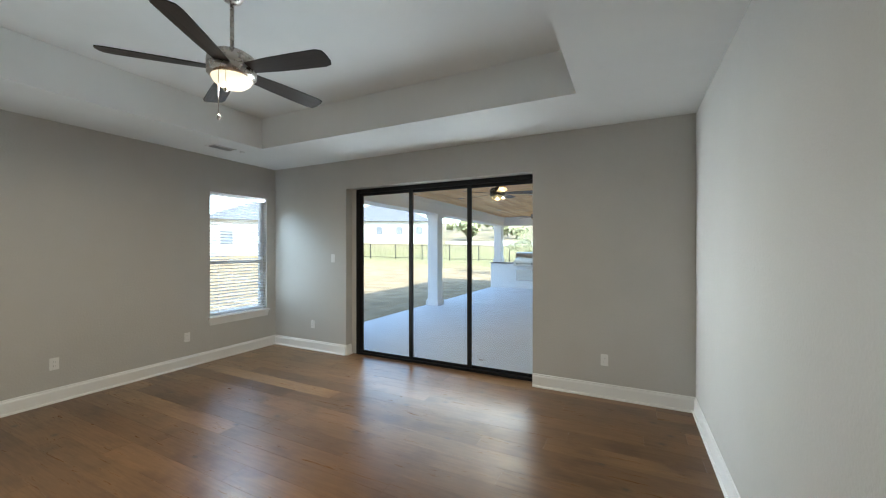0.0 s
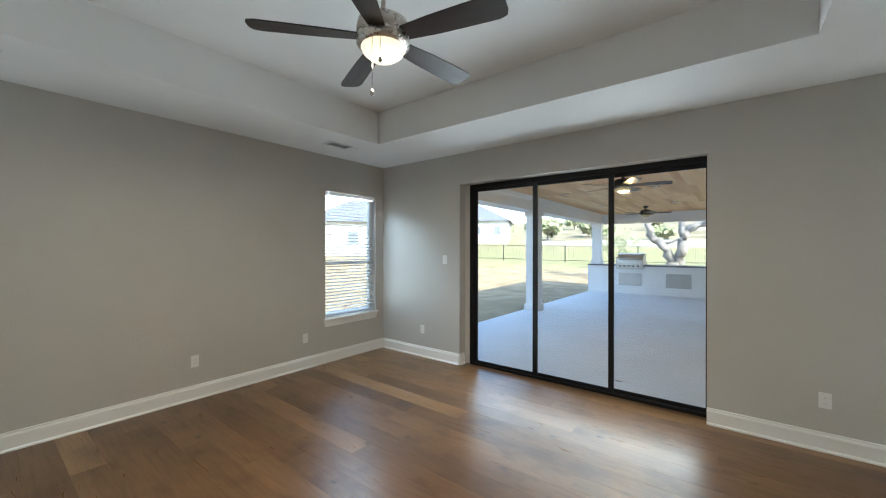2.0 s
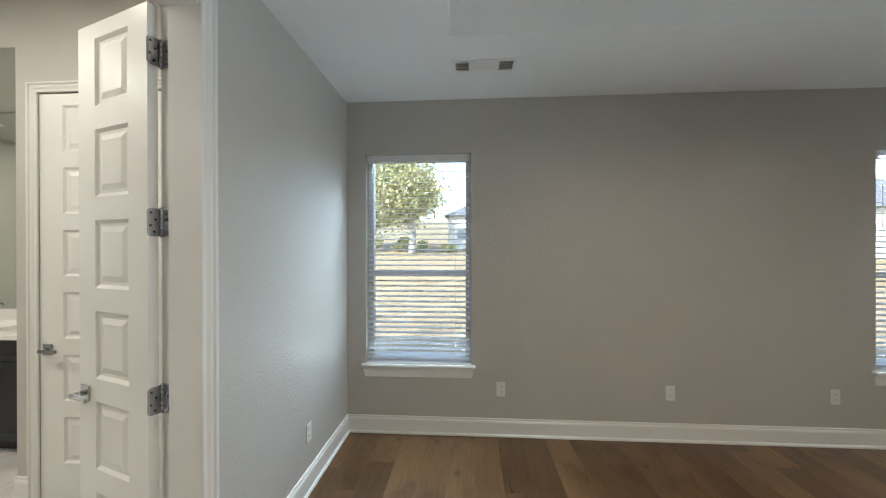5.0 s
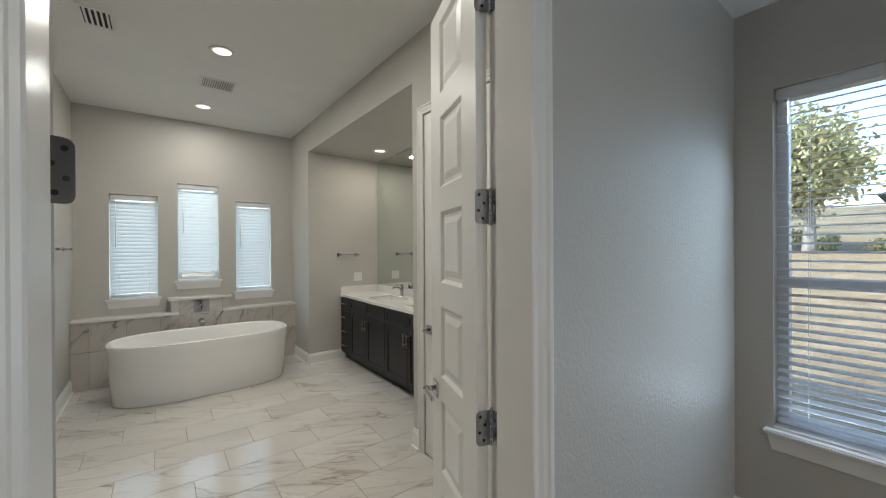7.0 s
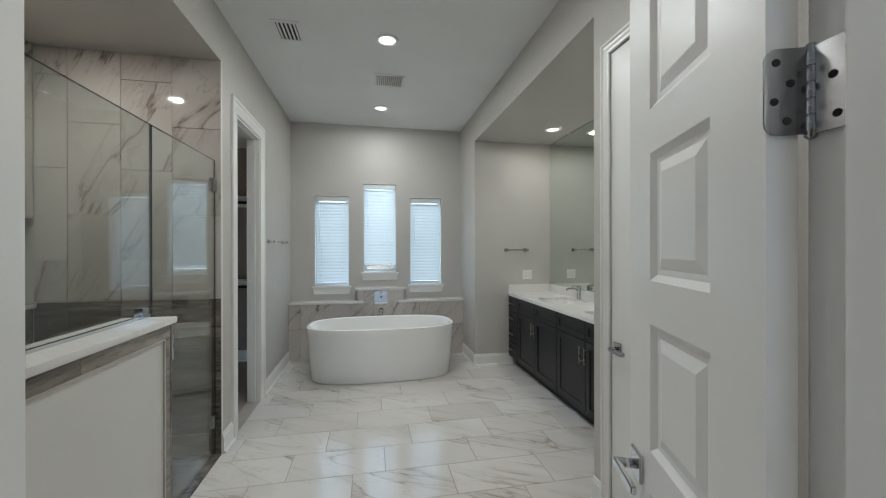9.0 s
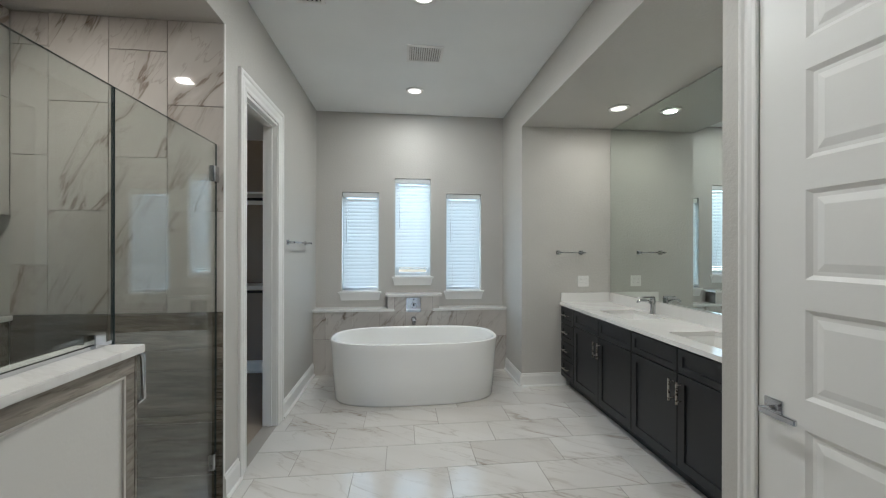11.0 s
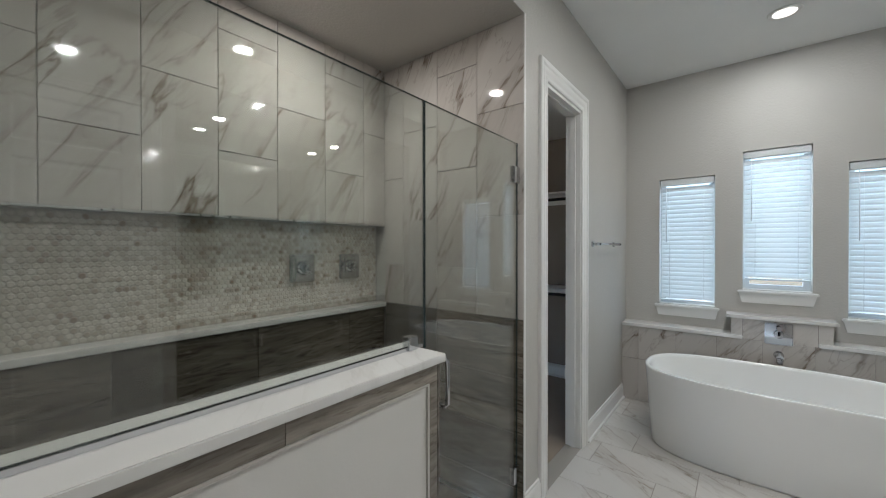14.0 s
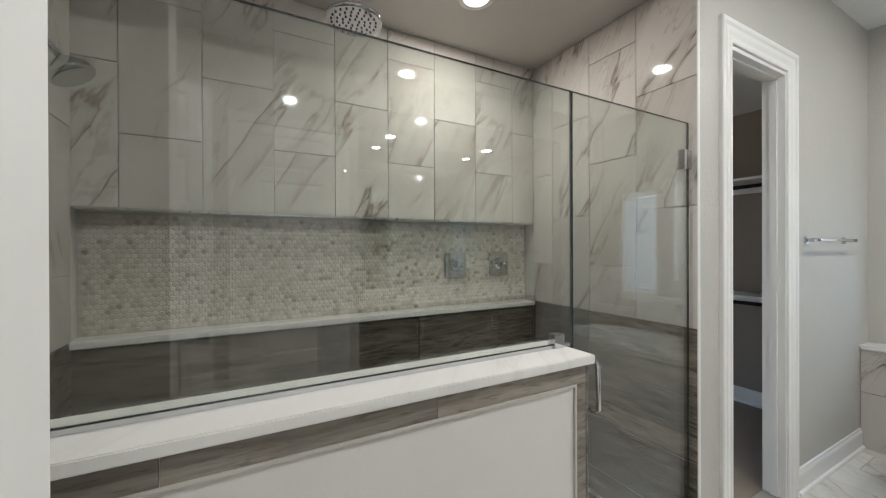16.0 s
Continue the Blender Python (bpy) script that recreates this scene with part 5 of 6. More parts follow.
def forked_oak(x, y):
    """Old oak that parts into two crooked limbs at chest height."""
    rnd = random.Random(5)
    root = thing("oak_tree", x, y, ground_z(x, y), "pale grey oak forking into crooked limbs behind the outdoor kitchen", "tree")
    put("trunk", tube("trunk", [(0.06, 0, -0.3), (0.02, 0, 0.0), (0.0, 0.0, 0.5), (-0.02, 0.0, 1.0)], 0.4, M_BARK, 14, [0.50, 0.38, 0.32, 0.27]), root)
    limbs = [([(-0.08, 0, 0.85), (-0.22, 0.02, 1.45), (-0.52, 0.05, 1.86), (-0.88, 0.0, 2.16), (-0.97, -0.1, 2.55), (-0.85, 0.1, 3.2), (-1.2, 0.3, 4.2), (-1.0, 0.2, 5.2)], 0.20),
             ([(0.08, 0, 0.85), (0.21, -0.02, 1.33), (0.28, 0.0, 1.82), (0.42, 0.05, 2.24), (0.78, 0.1, 2.52), (1.25, 0.15, 2.66), (1.9, 0.3, 3.1), (2.5, 0.3, 4.0)], 0.215),
             ([(0.36, 0.02, 2.05), (0.28, 0.1, 2.5), (0.4, 0.25, 3.3), (0.1, 0.4, 4.3), (0.3, 0.3, 5.3)], 0.15),
             ([(-0.40, 0, 1.74), (-0.20, -0.05, 1.80), (0.14, -0.06, 1.92), (0.42, -0.1, 2.1)], 0.075),
             ([(0.85, 0.1, 2.53), (1.0, 0.3, 2.9), (1.5, 0.6, 3.5)], 0.06)]
    tips = []
    for pts, r in limbs:
        fine, n = [], len(pts) - 1
        for i in range(n):
            for k in range(3):
                j = 0.35 * r * (k > 0)
                fine.append(tuple(a + (b - a) * k / 3 + rnd.uniform(-j, j) for a, b in zip(pts[i], pts[i + 1])))
        fine.append(pts[-1])
        put("limb", tube("limb", fine, r, M_BARK, 10, [r * (1 - 0.62 * i / len(fine)) * rnd.uniform(0.9, 1.1) for i in range(len(fine))]), root)
        for p in fine[-6:]:
            if p[2] > 2.8:
                tips.append(Vector(p))
                a = rnd.uniform(0, 2 * math.pi)
                end = Vector(p) + Vector((math.cos(a), math.sin(a), rnd.uniform(0.1, 0.8)))
                put("branch", tube("branch", [p, tuple((Vector(p) + end) / 2 + Vector((0, 0, 0.12))), tuple(end)], 0.03, M_BARK, 6, [0.035, 0.022, 0.01]), root)
                tips.append(end)
    LV, LF = [], []
    for _ in range(1500):
        c = rnd.choice(tips) + Vector((rnd.gauss(0, 0.45), rnd.gauss(0, 0.45), rnd.gauss(0.1, 0.3)))
        if c.z < 2.75:
            continue
        a = Vector((rnd.uniform(-1, 1), rnd.uniform(-1, 1), rnd.uniform(-1, 1))).normalized()
        b = a.orthogonal().normalized()
        q = 0.06 * rnd.uniform(0.6, 1.4)
        k = len(LV)
        LV.extend([tuple(c + a * q), tuple(c + b * q * 0.6), tuple(c - a * q), tuple(c - b * q * 0.6)])
        LF.append((k, k + 1, k + 2, k + 3))
    o = put("crown", mesh_from("crown", LV, LF, M_LEAF), root)
    o["kind"] = "stuff"


forked_oak(-1.95, 17.6)
tree(-5.6, 24.5, 3.4, 1.0, 0.06, 21, "young thin tree standing on the lawn", (0, 0), 0.35, 900, M_HEDGE, 0.06)
tree(-36.0, -5.6, 25.0, 1.15, 0.40, 11, "leafy oak tree beyond the side yard", (0, 0), 0.17, 30000, size=0.17)
tree(-43.0, -11.5, 19.0, 1.15, 0.40, 12, "leafy oak tree beyond the side yard", (0, 0), 0.17, 22000, size=0.15)
for k in range(5):
    tree(-38.5 + 0.6 * math.sin(k * 2.1), -12.5 + 2.6 * k, 5.0 + math.sin(k * 1.3), 1.3, 0.06, 90 + k, "low yellow-green bush at the edge of the side yard", (0, 0), 0.14, 1500, M_LEAF, 0.12)
for k in range(40):
    a = radians(-38 + 118 * k / 39) + 0.05 * math.sin(k * 2.3)
    r = 76 + 20 * math.sin(k * 1.7)
    tree(-1 - r * math.sin(a), 4 + r * math.cos(a), 7.0 + 2.0 * math.sin(k * 3.1), 1.4, 0.2, 30 + k, "rounded green tree on the far slope", (0, 0), 0.2, 1500, M_HEDGE, 0.42)


def far_house(x, y, w, d, h, rz, label, wall_m):
    z = ground_z(x, y)
    root = thing("far_house", x, y, z - 0.2, label, "house", "houses beyond the fence", rz=rz)
    put("wall", boxes_mesh("wall", [(-w / 2, w / 2, -d / 2, d / 2, -1.0, h)], wall_m), root)
    e = 0.5
    V = [(-w / 2 - e, -d / 2 - e, h), (w / 2 + e, -d / 2 - e, h), (w / 2 + e, d / 2 + e, h), (-w / 2 - e, d / 2 + e, h), (-w / 2 + d / 2, 0, h + d * 0.3), (w / 2 - d / 2, 0, h + d * 0.3)]
    put("roof", mesh_from("roof", V, [(3, 2, 1, 0), (0, 1, 5, 4), (1, 2, 5), (2, 3, 4, 5), (3, 0, 4)], M_SHINGLE), root)
    k = int(w / 3)
    for i in range(k):
        for s in (-1, 1):
            cx = -w / 2 + (i + 0.5) * w / k
            wn2 = put("window", boxes_mesh("window", [(cx - 0.6, cx + 0.6, *sorted((s * d / 2, s * (d / 2 + 0.05))), 0.9, 2.3)], M_TRIM), root)
            put("pane", boxes_mesh("pane", [(cx - 0.5, cx + 0.5, *sorted((s * (d / 2 + 0.05), s * (d / 2 + 0.06))), 1.0, 2.2)], M_PANE), wn2)
    for i in range(int(d / 4)):
        cy = -d / 2 + (i + 0.5) * d / int(d / 4)
        for s in (-1, 1):
            wn2 = put("window", boxes_mesh("window", [(*sorted((s * w / 2, s * (w / 2 + 0.05))), cy - 0.6, cy + 0.6, 0.9, 2.3)], M_TRIM), root)
            put("pane", boxes_mesh("pane", [(*sorted((s * (w / 2 + 0.05), s * (w / 2 + 0.06))), cy - 0.5, cy + 0.5, 1.0, 2.2)], M_PANE), wn2)


far_house(-35, 50, 15, 10, 3.0, 25, "pale single-storey house with grey roof beyond the fence", M_SIDING)
far_house(-31, 26.5, 12, 9, 3.2, 50, "pale single-storey house with blue-grey roof", M_SIDING)
far_house(4, 88, 18, 9, 3.0, -5, "long pale house on the far slope", M_SIDING)
far_house(-47, 3.5, 12, 9, 3.6, 90, "pale house beyond the side yard", M_SIDING)
structure("retaining_wall", boxes_mesh("retaining_wall", [(-24, 40, 50, 50.4, 1.0, 2.6)], M_SIDING), "long pale masonry wall beyond the lawn", "wall")

# ---- fixtures ----


def can_light(x, y, z, watts, color):
    root = thing("recessed_light", x, y, z, "round recessed ceiling light, lit", "ceiling light", "recessed ceiling lights")
    put("trim_ring", lathe("trim_ring", [(0.092, 0.0), (0.090, -0.006), (0.070, -0.009), (0.066, -0.004)], M_PLAST, 32), root, "white trim ring")
    put("lens", lathe("lens", [(0.066, -0.0045), (0.060, -0.0065), (0.005, -0.0075)], M_LIGHT, 32), root, "lit lens")
    area = bpy.data.lights.new("can_lamp", "AREA")
    area.shape, area.size, area.energy, area.color = "DISK", 0.10, watts, color
    lo = new("can_lamp", area)
    lo.location = (x, y, z - 0.012)


for x, y in ((-2.19, -4.135), (-2.18, -5.59), (-2.20, -2.60)):
    can_light(x, y, BC, 3.7 if y > -5 else 2.9, CAN)
for y in (-4.94, -3.62):
    can_light(-4.02, y, NC, 1.3, CAN_WARM)
can_light(-0.40, -3.20, NC, 2.4, CAN_WARM)


def outlet(x, y, z, rz, kind, label):
    """Wall plate: local x along the wall, -y into the room."""
    root = thing("wall_outlet" if kind != "switch" else "light_switch", x, y, z, label, "outlet" if kind != "switch" else "switch", rz=rz)
    w = 0.035 if kind != "double" else 0.06
    put("plate", soft_box("plate", -w, w, -0.006, 0.0, -0.058, 0.058, M_PLAST, 0.003), root)
    if kind == "switch":
        put("rocker", soft_box("rocker", -0.017, 0.017, -0.010, -0.006, -0.033, 0.033, M_PLAST, 0.002), root)
    else:
        for dz in (-0.02, 0.02):
            for dx in ((0,) if w < 0.05 else (-0.024, 0.024)):
                f = put("receptacle", soft_box("receptacle", dx - 0.017, dx + 0.017, -0.008, -0.006, dz - 0.014, dz + 0.014, M_PLAST, 0.003), root)
                for s in (-1, 1):
                    put("slot", boxes_mesh("slot", [(dx + s * 0.006 - 0.001, dx + s * 0.006 + 0.001, -0.0086, -0.0081, dz - 0.004, dz + 0.005)], M_SLOT), f)


for y in (-0.075, 1.241, 2.45):
    outlet(WX, y, 0.375, 90, "outlet", "white duplex outlet on the bedroom wall")
for x in (-3.456, 0.494):
    outlet(x, NY, 0.376, 0, "outlet", "white duplex outlet on the bedroom wall")
outlet(-3.50, SY, 0.36, 180, "outlet", "white duplex outlet on the bedroom wall")
outlet(EX, 1.45, 0.376, -90, "outlet", "white duplex outlet on the bedroom wall")
outlet(-3.063, NY, 1.351, 0, "switch", "white rocker light switch beside the sliding door")
outlet(-3.975, NY0, 1.10, 180, "double", "white double outlet above the countertop")


def grille(x, y, z, lx, ly, n, label, rz=0, dark=True, cover=False):
    root = thing("ceiling_vent", x, y, z, label, "vent", rz=rz)
    put("frame", boxes_mesh("frame", [(-lx / 2, lx / 2, -ly / 2, -ly / 2 + 0.022, -0.008, 0), (-lx / 2, lx / 2, ly / 2 - 0.022, ly / 2, -0.008, 0), (-lx / 2, -lx / 2 + 0.022, -ly / 2 + 0.022, ly / 2 - 0.022, -0.008, 0), (lx / 2 - 0.022, lx / 2, -ly / 2 + 0.022, ly / 2 - 0.022, -0.008, 0)], M_PLAST), root)
    # no real opening: a thin sheet whose colour stands for the duct's shade
    put("backing", boxes_mesh("backing", [(-lx / 2 + 0.022, lx / 2 - 0.022, -ly / 2 + 0.022, ly / 2 - 0.022, -0.0015, -0.0005)], M_SLOT if dark else M_TGROUT), root, "backing sheet coloured for the shade in the duct")
    w = lx - 0.044
    if cover:
        put("damper_cover", boxes_mesh("damper_cover", [(-lx / 2 + 0.022, lx / 2 - 0.022, -ly / 2 + 0.11, ly / 2 - 0.11, -0.009, -0.002)], M_PLAST), root, "white closed centre section")
    sl = mesh_from("slat", [(-0.006, -ly / 2 + 0.022, -0.002), (-0.005, -ly / 2 + 0.022, -0.002), (0.006, -ly / 2 + 0.022, -0.010), (0.005, -ly / 2 + 0.022, -0.010), (-0.006, ly / 2 - 0.022, -0.002), (-0.005, ly / 2 - 0.022, -0.002), (0.006, ly / 2 - 0.022, -0.010), (0.005, ly / 2 - 0.022, -0.010)],
                   [(0, 3, 7, 4), (1, 5, 6, 2), (0, 1, 2, 3), (4, 7, 6, 5), (0, 4, 5, 1), (3, 2, 6, 7)], M_PLAST)
    for i in range(n):
        o = put("slat", sl, root)
        o.location = (-w / 2 + (i + 0.5) * w / n, 0, 0)


grille(-3.70, -0.23, CEIL, 0.16, 0.42, 5, "white supply air vent in the bedroom ceiling", dark=False, cover=True)
grille(-3.73, 2.55, CEIL, 0.16, 0.30, 7, "white supply air vent in the bedroom ceiling")
grille(-1.45, -4.15, BC, 0.19, 0.27, 5, "white supply air vent in the bathroom ceiling")
grille(-2.24, -4.85, BC, 0.30, 0.26, 14, "white exhaust fan grille in the bathroom ceiling", 0, False)
put_det = thing("smoke_sensor", -3.69, 2.80, CEIL, "small white ceiling sensor", "sensor")
put("body", lathe("body", [(0.03, 0.0), (0.03, -0.008), (0.022, -0.014)], M_PLAST, 24), put_det)

# ---- shower fittings ----


def rain_head():
    root = thing("rain_shower_head", -0.63, -2.51, NC, "chrome ceiling-mounted rain shower head", "shower head")
    put("flange", lathe("flange", [(0.028, 0.0), (0.028, -0.008)], M_CHROME, 20), root)
    put("arm", lathe("arm", [(0.011, -0.008), (0.011, -0.40)], M_CHROME, 14), root)
    d = put("disc", lathe("disc", [(0.02, -0.39), (0.03, -0.41), (0.095, -0.425), (0.102, -0.432), (0.102, -0.44), (0.095, -0.444)], M_CHROME, 40), root)
    nz = lathe("nozzle", [(0.0035, -0.447), (0.0035, -0.4441)], M_SLOT, 8)
    for r, n in ((0.02, 6), (0.04, 12), (0.06, 16), (0.08, 22)):
        for i in range(n):
            o = put("nozzle", nz, d)
            o.location = (r * math.cos(2 * math.pi * i / n), r * math.sin(2 * math.pi * i / n), 0)


def wall_head():
    root = thing("wall_shower", -0.55, BN - 0.012, 2.06, "chrome wall shower head on a bent arm", "shower head")
    put("flange", lathe("flange", [(0.03, 0.0), (0.026, -0.01)], M_CHROME, 20, 0, 0, 0, "y"), root)
    put("arm", tube("arm", [(0, 0, 0), (0, -0.08, 0.005), (0, -0.13, -0.02), (0, -0.16, -0.055)], 0.010, M_CHROME, 12), root)
    hd = put("head", lathe("head", [(0.014, 0.05), (0.03, 0.035), (0.055, 0.008), (0.058, -0.006), (0.052, -0.014)], M_CHROME, 28), root)
    hd.matrix_local = Matrix.Translation((0, -0.185, -0.10)) @ Matrix.Rotation(radians(-32), 4, "X")


def shower_valve(y, z, w):
    root = thing("shower_valve", SX + 0.088, y, z, "square chrome shower valve trim in the niche", "shower valve", "shower valves")
    put("plate", soft_box("plate", -0.014, 0.0, -w / 2, w / 2, -w / 2, w / 2, M_CHROME, 0.012, 4), root)
    put("hub", lathe("hub", [(0.024, -0.05), (0.034, -0.044), (0.036, -0.030), (0.042, -0.024), (0.042, -0.014)], M_CHROME, 28, 0, 0, 0, "x"), root)
    kn = put("knob", lathe("knob", [(0.012, -0.090), (0.020, -0.086), (0.022, -0.070), (0.018, -0.050)], M_CHROME, 24, 0, 0, 0, "x"), root)
    for k in range(4):
        a = radians(45 + 90 * k)
        put("spoke", tube("spoke", [(-0.068, 0.015 * math.cos(a), 0.015 * math.sin(a)), (-0.068, 0.040 * math.cos(a), 0.040 * math.sin(a))], 0.007, M_CHROME, 10), kn)
    put("lever", soft_box("lever", -0.052, -0.040, w * 0.36, w * 0.36 + 0.016, -0.062, 0.062, M_CHROME, 0.004), root)
    put("lever_stem", lathe("lever_stem", [(0.008, -0.042), (0.008, -0.013)], M_CHROME, 12, 0, w * 0.36 + 0.008, 0, "x"), root)


rain_head()
wall_head()
shower_valve(-3.735, 1.345, 0.165)
shower_valve(-3.385, 1.345, 0.165)

# ---- closet ----


def closet_shelf(z, label):
    root = thing("closet_shelf", 0.4, BS, z, label, "shelf", "closet shelves")
    put("board", soft_box("board", -1.3, 1.45, 0.002, 0.36, 0, 0.02, M_TRIM, 0.003), root)
    put("cleat", boxes_mesh("cleat", [(-1.3, 1.45, 0.002, 0.02, -0.08, -0.001)], M_TRIM), root)
    put("rod", tube("rod", [(-1.3, 0.28, -0.05), (1.45, 0.28, -0.05)], 0.016, M_IRON, 12), root, "black hanging rod")


closet_shelf(2.03, "white closet shelf with black hanging rod")
closet_shelf(1.02, "white closet shelf with black hanging rod")
put_strike = thing("strike_plate", HX + 0.06, CY0 + 0.021, 0.95, "chrome strike plate on the closet jamb", "strike plate")
put("plate", soft_box("plate", -0.015, 0.015, 0.0, 0.003, -0.03, 0.03, M_CHROME, 0.001), put_strike)

# ---- pieces of walls and floors ----


def tiles_on(parent_name, label, cat, items, mat, sub):
    """A thin backing with tile parts; items are boxes, equal sizes share one mesh."""
    root = structure(parent_name, boxes_mesh(parent_name, sub, M_TGROUT), label, cat)
    cache = {}
    for x0, x1, y0, y1, z0, z1, m in items:
        key = (round(x1 - x0, 3), round(y1 - y0, 3), round(z1 - z0, 3), m.name)
        if key not in cache:
            a, b, c = (x1 - x0) / 2, (y1 - y0) / 2, (z1 - z0) / 2
            cache[key] = soft_box("tile", -a, a, -b, b, -c, c, m, 0.0012, 1)
        o = put("tile", cache[key], root)
        o.location = ((x0 + x1) / 2, (y0 + y1) / 2, (z0 + z1) / 2)
    return root


G = 0.0015
NB, NT = 1.078, 1.63      # niche sill and head
T = 0.012


def shower_tiles():
    # back wall above the niche, upright tiles in half bond
    it = []
    ys = [BN - 0.0] + [-1.683 - 0.3015 * k for k in range(8)] + [SE]
    for k in range(len(ys) - 1):
        y1, y0 = ys[k], ys[k + 1]
        cuts = [NT, 1.95, 2.55, NC] if k % 2 else [NT, 2.25, NC]
        if k == 0:
            cuts = [NT, 2.25, NC]
        for z0, z1 in zip(cuts, cuts[1:]):
            it.append((SX, SX + T, y0 + G, y1 - G, z0 + G, z1 - G, M_WTILE))
    # below the niche, long dark tiles
    zc = [1.048, 0.75, 0.45, 0.15, 0.0]
    for r, (z1, z0) in enumerate(zip(zc, zc[1:])):
        y = BN
        edges = [BN] + [e for e in [-1.30 - 0.594 * k - (0.297 if r % 2 else 0) for k in range(6)] if SE + 0.02 < e < BN - 0.02] + [SE]
        for y1, y0 in zip(edges, edges[1:]):
            it.append((SX, SX + T, y0 + G, y1 - G, z0 + G, z1 - G, M_DTILE))
    tiles_on("shower_wall_back", "marble tiled shower wall over dark stone tile", "tiled wall", it, M_WTILE,
             [(SX + T, SX + 0.115, SE, BN, NT, NC), (SX + T, SX + 0.115, SE, BN, 0, 1.048), (SX + 0.10, SX + 0.115, SE, BN, 1.048, NT)])
    # end wall
    it = []
    xs = [SX, -0.13, -0.433, -0.737, HX]
    for k in range(len(xs) - 1):
        x1, x0 = xs[k], xs[k + 1]
        cuts = [NB, 1.35, 1.95, 2.55, NC] if k % 2 == 0 else [NB, 1.65, 2.25, NC]
        for z0, z1 in zip(cuts, cuts[1:]):
            it.append((x0 + G, x1 - G, SE - T, SE, z0 + G, z1 - G, M_WTILE))
    zc = [NB, 0.75, 0.45, 0.15, 0.0]
    for r, (z1, z0) in enumerate(zip(zc, zc[1:])):
        e = [SX, -0.43 + (0.25 if r % 2 else 0), HX]
        for x1, x0 in zip(e, e[1:]):
            it.append((x0 + G, x1 - G, SE - T, SE, z0 + G, z1 - G, M_DTILE))
    tiles_on("shower_wall_end", "marble tiled shower end wall over dark stone tile", "tiled wall", it, M_WTILE, [(HX + 0.001, SX, SE - T - 0.001, SE - T, 0, NC)])
    structure("tile_edge_trim", boxes_mesh("tile_edge_trim", [(HX - 0.004, HX + 0.001, SE - 0.014, SE + 0.0025, 0.0, NC)], M_PLAST), "thin pale edge trim of the shower tile", "trim")
    # north wall
    it = []
    xs = [SX, -0.25, -0.555, -0.86, HX]
    for k in range(len(xs) - 1):
        x1, x0 = xs[k], xs[k + 1]
        cuts = [NB, 1.35, 1.95, 2.55, NC] if k % 2 == 0 else [NB, 1.65, 2.25, NC]
        for z0, z1 in zip(cuts, cuts[1:]):
            it.append((x0 + G, x1 - G, BN - T, BN - 0.001, z0 + G, z1 - G, M_WTILE))
    for z0, z1 in ((0.75, NB), (0.45, 0.75), (0.0, 0.45)):
        it.append((-0.91, SX, BN - T, BN - 0.001, z0 + G, z1 - G, M_DTILE))
    tiles_on("shower_wall_north", "marble tiled shower wall with shower head", "tiled wall", it, M_WTILE, [(HX + 0.001, SX, BN - 0.001, BN - 0.0002, 1.10, NC)])
    # floor of the shower
    it = []
    for i in range(14):
        for j in range(34):
            x, y = -0.91 + i * 0.0705, SE + j * 0.0722
            if x + 0.069 < SX:
                it.append((x, x + 0.0685, y + G, y + 0.0707, -0.03, -0.022, M_DTILE))
    structure("floor_shower", boxes_mesh("floor_shower", [b[:6] for b in it] + [(-0.925, SX, SE, BN, -0.05, -0.024)], M_DTILE), "small dark stone tiles of the shower floor", "floor")
    structure("shower_threshold", soft_box("shower_threshold", -1.04, -0.92, SE + 0.001, -3.176, -0.04, 0.006, M_DTILE, 0.003), "flush dark stone threshold under the glass door", "threshold")
    structure("niche_sill", soft_box("niche_sill", SX - 0.02, SX + 0.10, SE + 0.001, BN - 0.001, 1.049, NB, M_QUARTZ, 0.003), "white quartz sill of the long shower niche", "niche sill")
    structure("niche_head", soft_box("niche_head", SX - 0.004, SX + 0.10, SE + 0.001, BN - 0.001, NT - 0.010, NT, M_STEEL, 0.001), "thin metal edge at the niche head", "trim")


def penny_material():
    m, N, L, p = nodes_of("penny_mosaic_stone")
    g = N.new("ShaderNodeNewGeometry")
    c = ramp(N, L, g.outputs["Random Per Island"], [(0.0, (0.30, 0.235, 0.18)), (0.07, (0.44, 0.38, 0.315)), (0.40, (0.56, 0.51, 0.45)), (1.0, (0.66, 0.62, 0.565))])
    L.new(c, p.inputs["Base Color"])
    p.inputs["Roughness"].default_value = 0.3
    return m


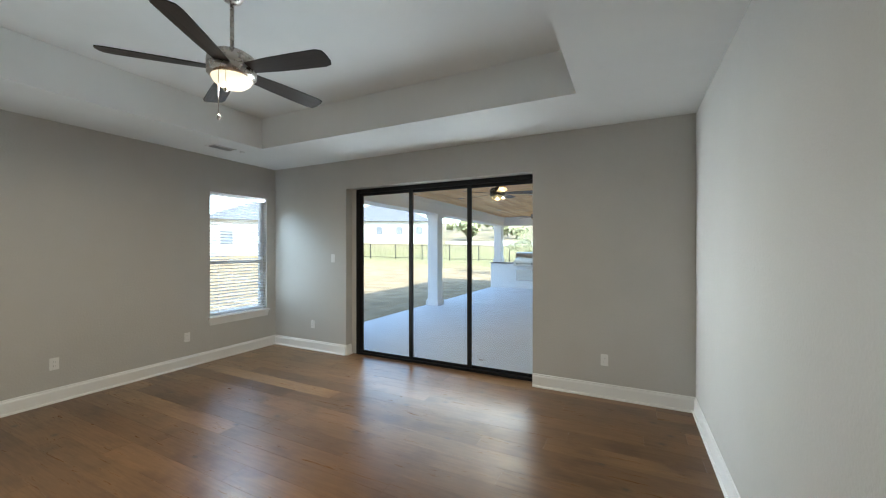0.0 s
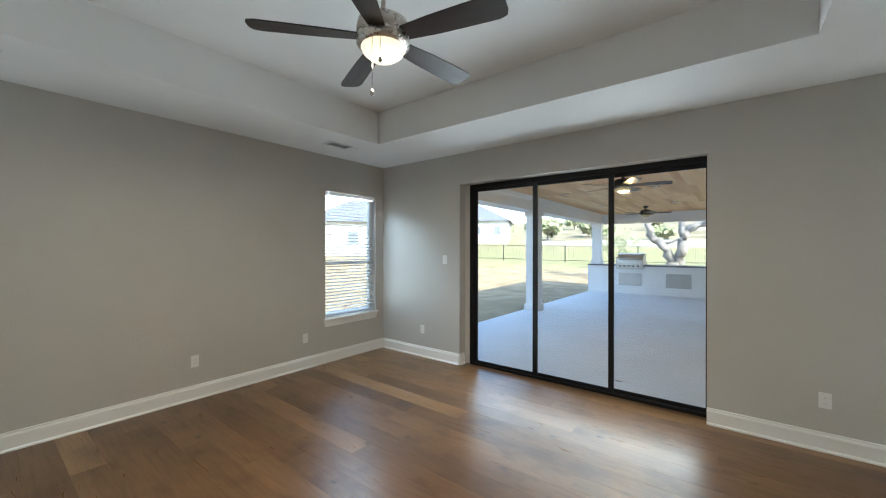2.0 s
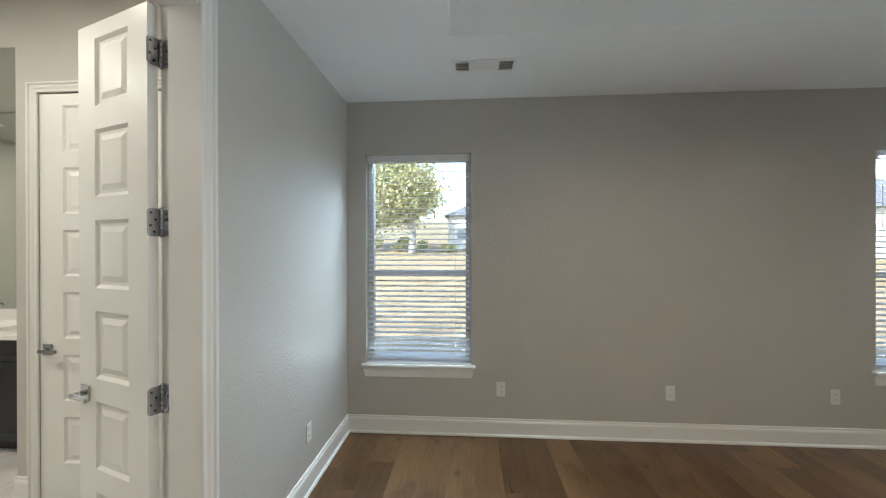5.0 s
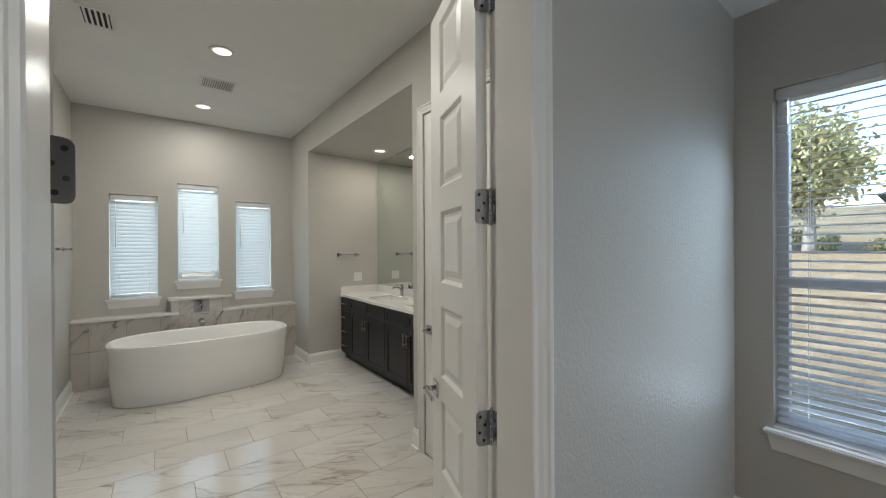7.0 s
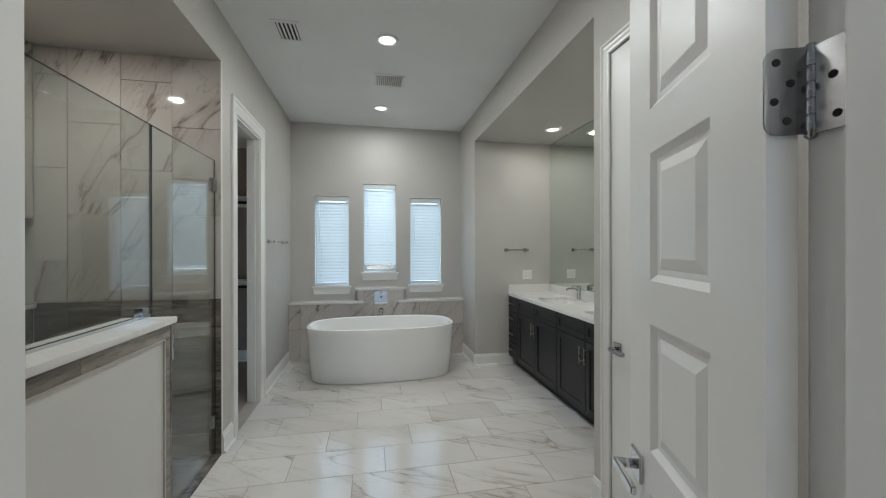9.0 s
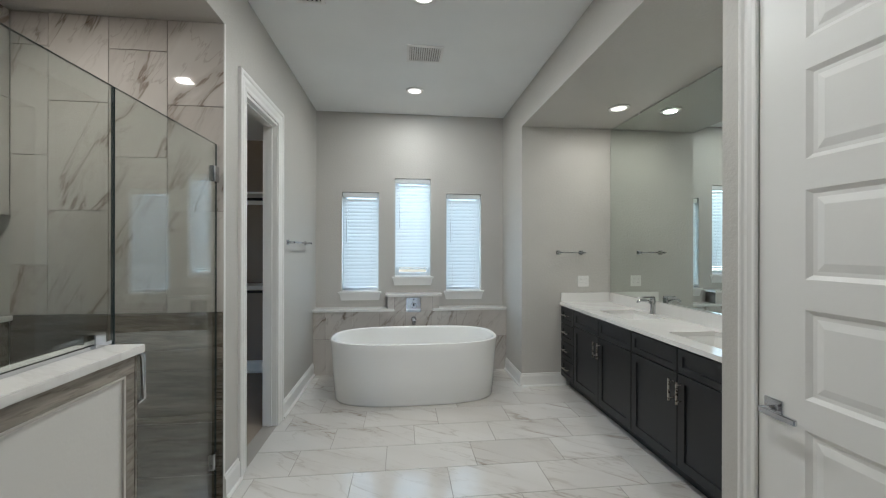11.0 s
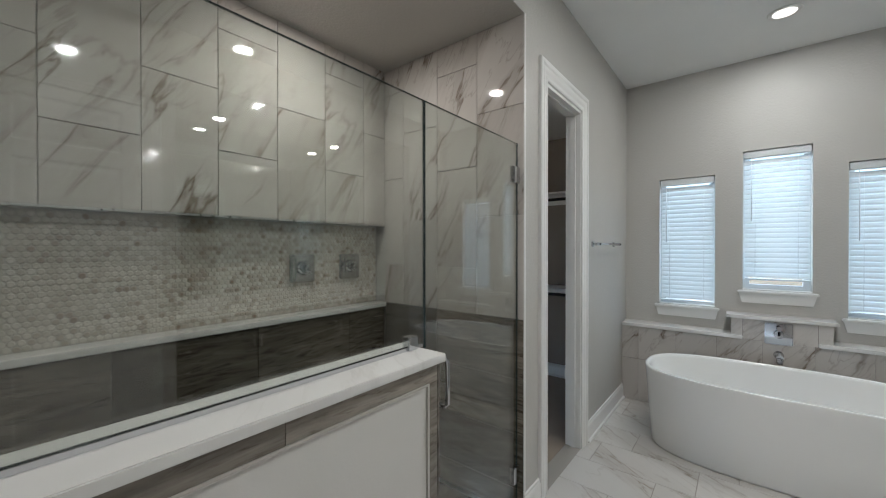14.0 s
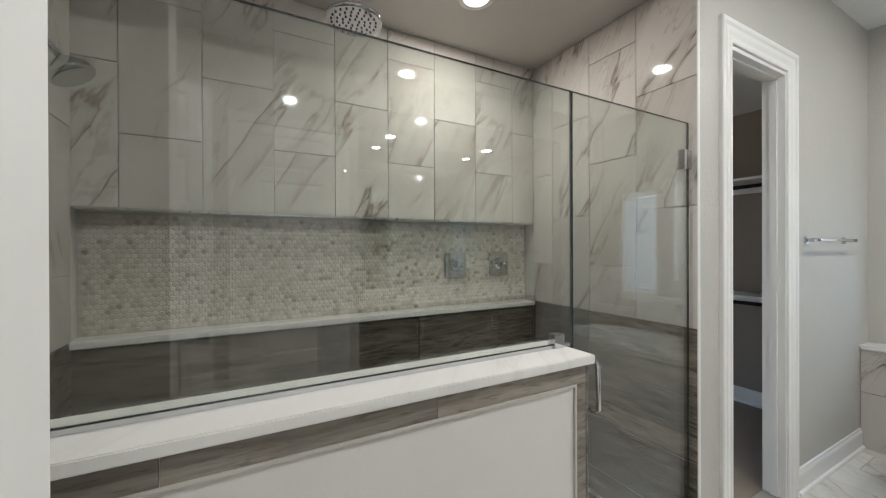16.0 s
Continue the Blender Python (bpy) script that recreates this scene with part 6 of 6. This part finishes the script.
def penny_mosaic():
    m = penny_material()
    x = SX + 0.097
    V, F = [], []
    r, px, pz = 0.0118, 0.0255, 0.0221
    y, row, n = 0, 0, 8
    z = NB + 0.013
    while z < NT - 0.012:
        y = SE + 0.014 + (px / 2 if row % 2 else 0)
        while y < BN - 0.014:
            k = len(V)
            for rr, dx in ((r, 0.0), (r, -0.003), (r * 0.8, -0.0042)):
                V += [(x + dx, y + rr * math.cos(2 * math.pi * i / n), z + rr * math.sin(2 * math.pi * i / n)) for i in range(n)]
            for j in range(2):
                F += [(k + j * n + i, k + j * n + (i + 1) % n, k + (j + 1) * n + (i + 1) % n, k + (j + 1) * n + i) for i in range(n)]
            F.append(tuple(k + 2 * n + i for i in range(n)))
            y += px
        z += pz
        row += 1
    structure("niche_grout", boxes_mesh("niche_grout", [(SX + 0.0965, SX + 0.0995, SE + 0.001, BN - 0.001, NB, NT - 0.011)], M_LGROUT), "grout bed of the niche mosaic", "mosaic bed")
    tagged(new("penny_mosaic", mesh_from("penny_mosaic", V, F, m)), "cream and tan penny round stone mosaic in the niche", "mosaic", kind="stuff")


shower_tiles()
penny_mosaic()


def bath_floor():
    root = structure("floor_bath", boxes_mesh("floor_bath", [(NX, HX + 0.11, BS, BN, -0.05, -0.0025), (VX, HX, BN, SY - 0.09, -0.05, -0.0025)], M_FGROUT), "polished white marble-look tile floor", "floor")
    cache = {}

    def lay(x0, x1, y0, y1):
        key = (round(x1 - x0, 3), round(y1 - y0, 3))
        if key not in cache:
            a, b = (x1 - x0) / 2 - 0.0019, (y1 - y0) / 2 - 0.0019
            cache[key] = soft_box("tile", -a, a, -b, b, -0.008, 0.0, M_TILE, 0.0012, 1)
        put("tile", cache[key], root).location = ((x0 + x1) / 2, (y0 + y1) / 2, 0.0)
    y, r = BN + 0.09, 0
    while y > BS:
        y0 = max(y - 0.305, BS)
        left = NX if (y0 < NY1 and y > NY0) else VX
        right = HX if y < -3.2 + 0.3 else HX - 0.06
        if y > BN:
            left, right = DX0, DX1
        x = HX + 0.11 - (0.203 * (r % 3)) + 0.20
        xs = [right]
        while x > left:
            if left + 0.02 < x < right - 0.02:
                xs.append(x)
            x -= 0.609
        xs.append(left)
        for x1, x0 in zip(xs, xs[1:]):
            lay(x0, x1, y0, y)
        y, r = y0, r + 1


def oak_floor():
    rnd = random.Random(4)
    root = structure("floor_bedroom", boxes_mesh("floor_bedroom", [(WX, EX, SY - 0.09, NY + 0.19, -0.05, -0.004)], M_SUB), "matte oak plank floor with knots", "floor")
    w, y = 0.187, SY - 0.08
    k = 0
    while y < NY + 0.10:
        x = WX - rnd.uniform(0, 1.6)
        while x < EX:
            ln = rnd.choice((0.9, 1.25, 1.6, 1.9, 2.1))
            x0, x1 = max(x, WX), min(x + ln, EX)
            y1 = min(y + w, NY + 0.125)
            if x1 - x0 > 0.05:
                a, b = (x1 - x0) / 2 - 0.0002, (y1 - y) / 2 - 0.0002
                o = put("plank", soft_box("plank", -a, a, -b, b, -0.008, rnd.uniform(-0.0003, 0.0), M_OAK, 0.0007, 1), root)
                o.location = ((x0 + x1) / 2, (y + y1) / 2, 0)
            x += ln
        y += w


bath_floor()
oak_floor()
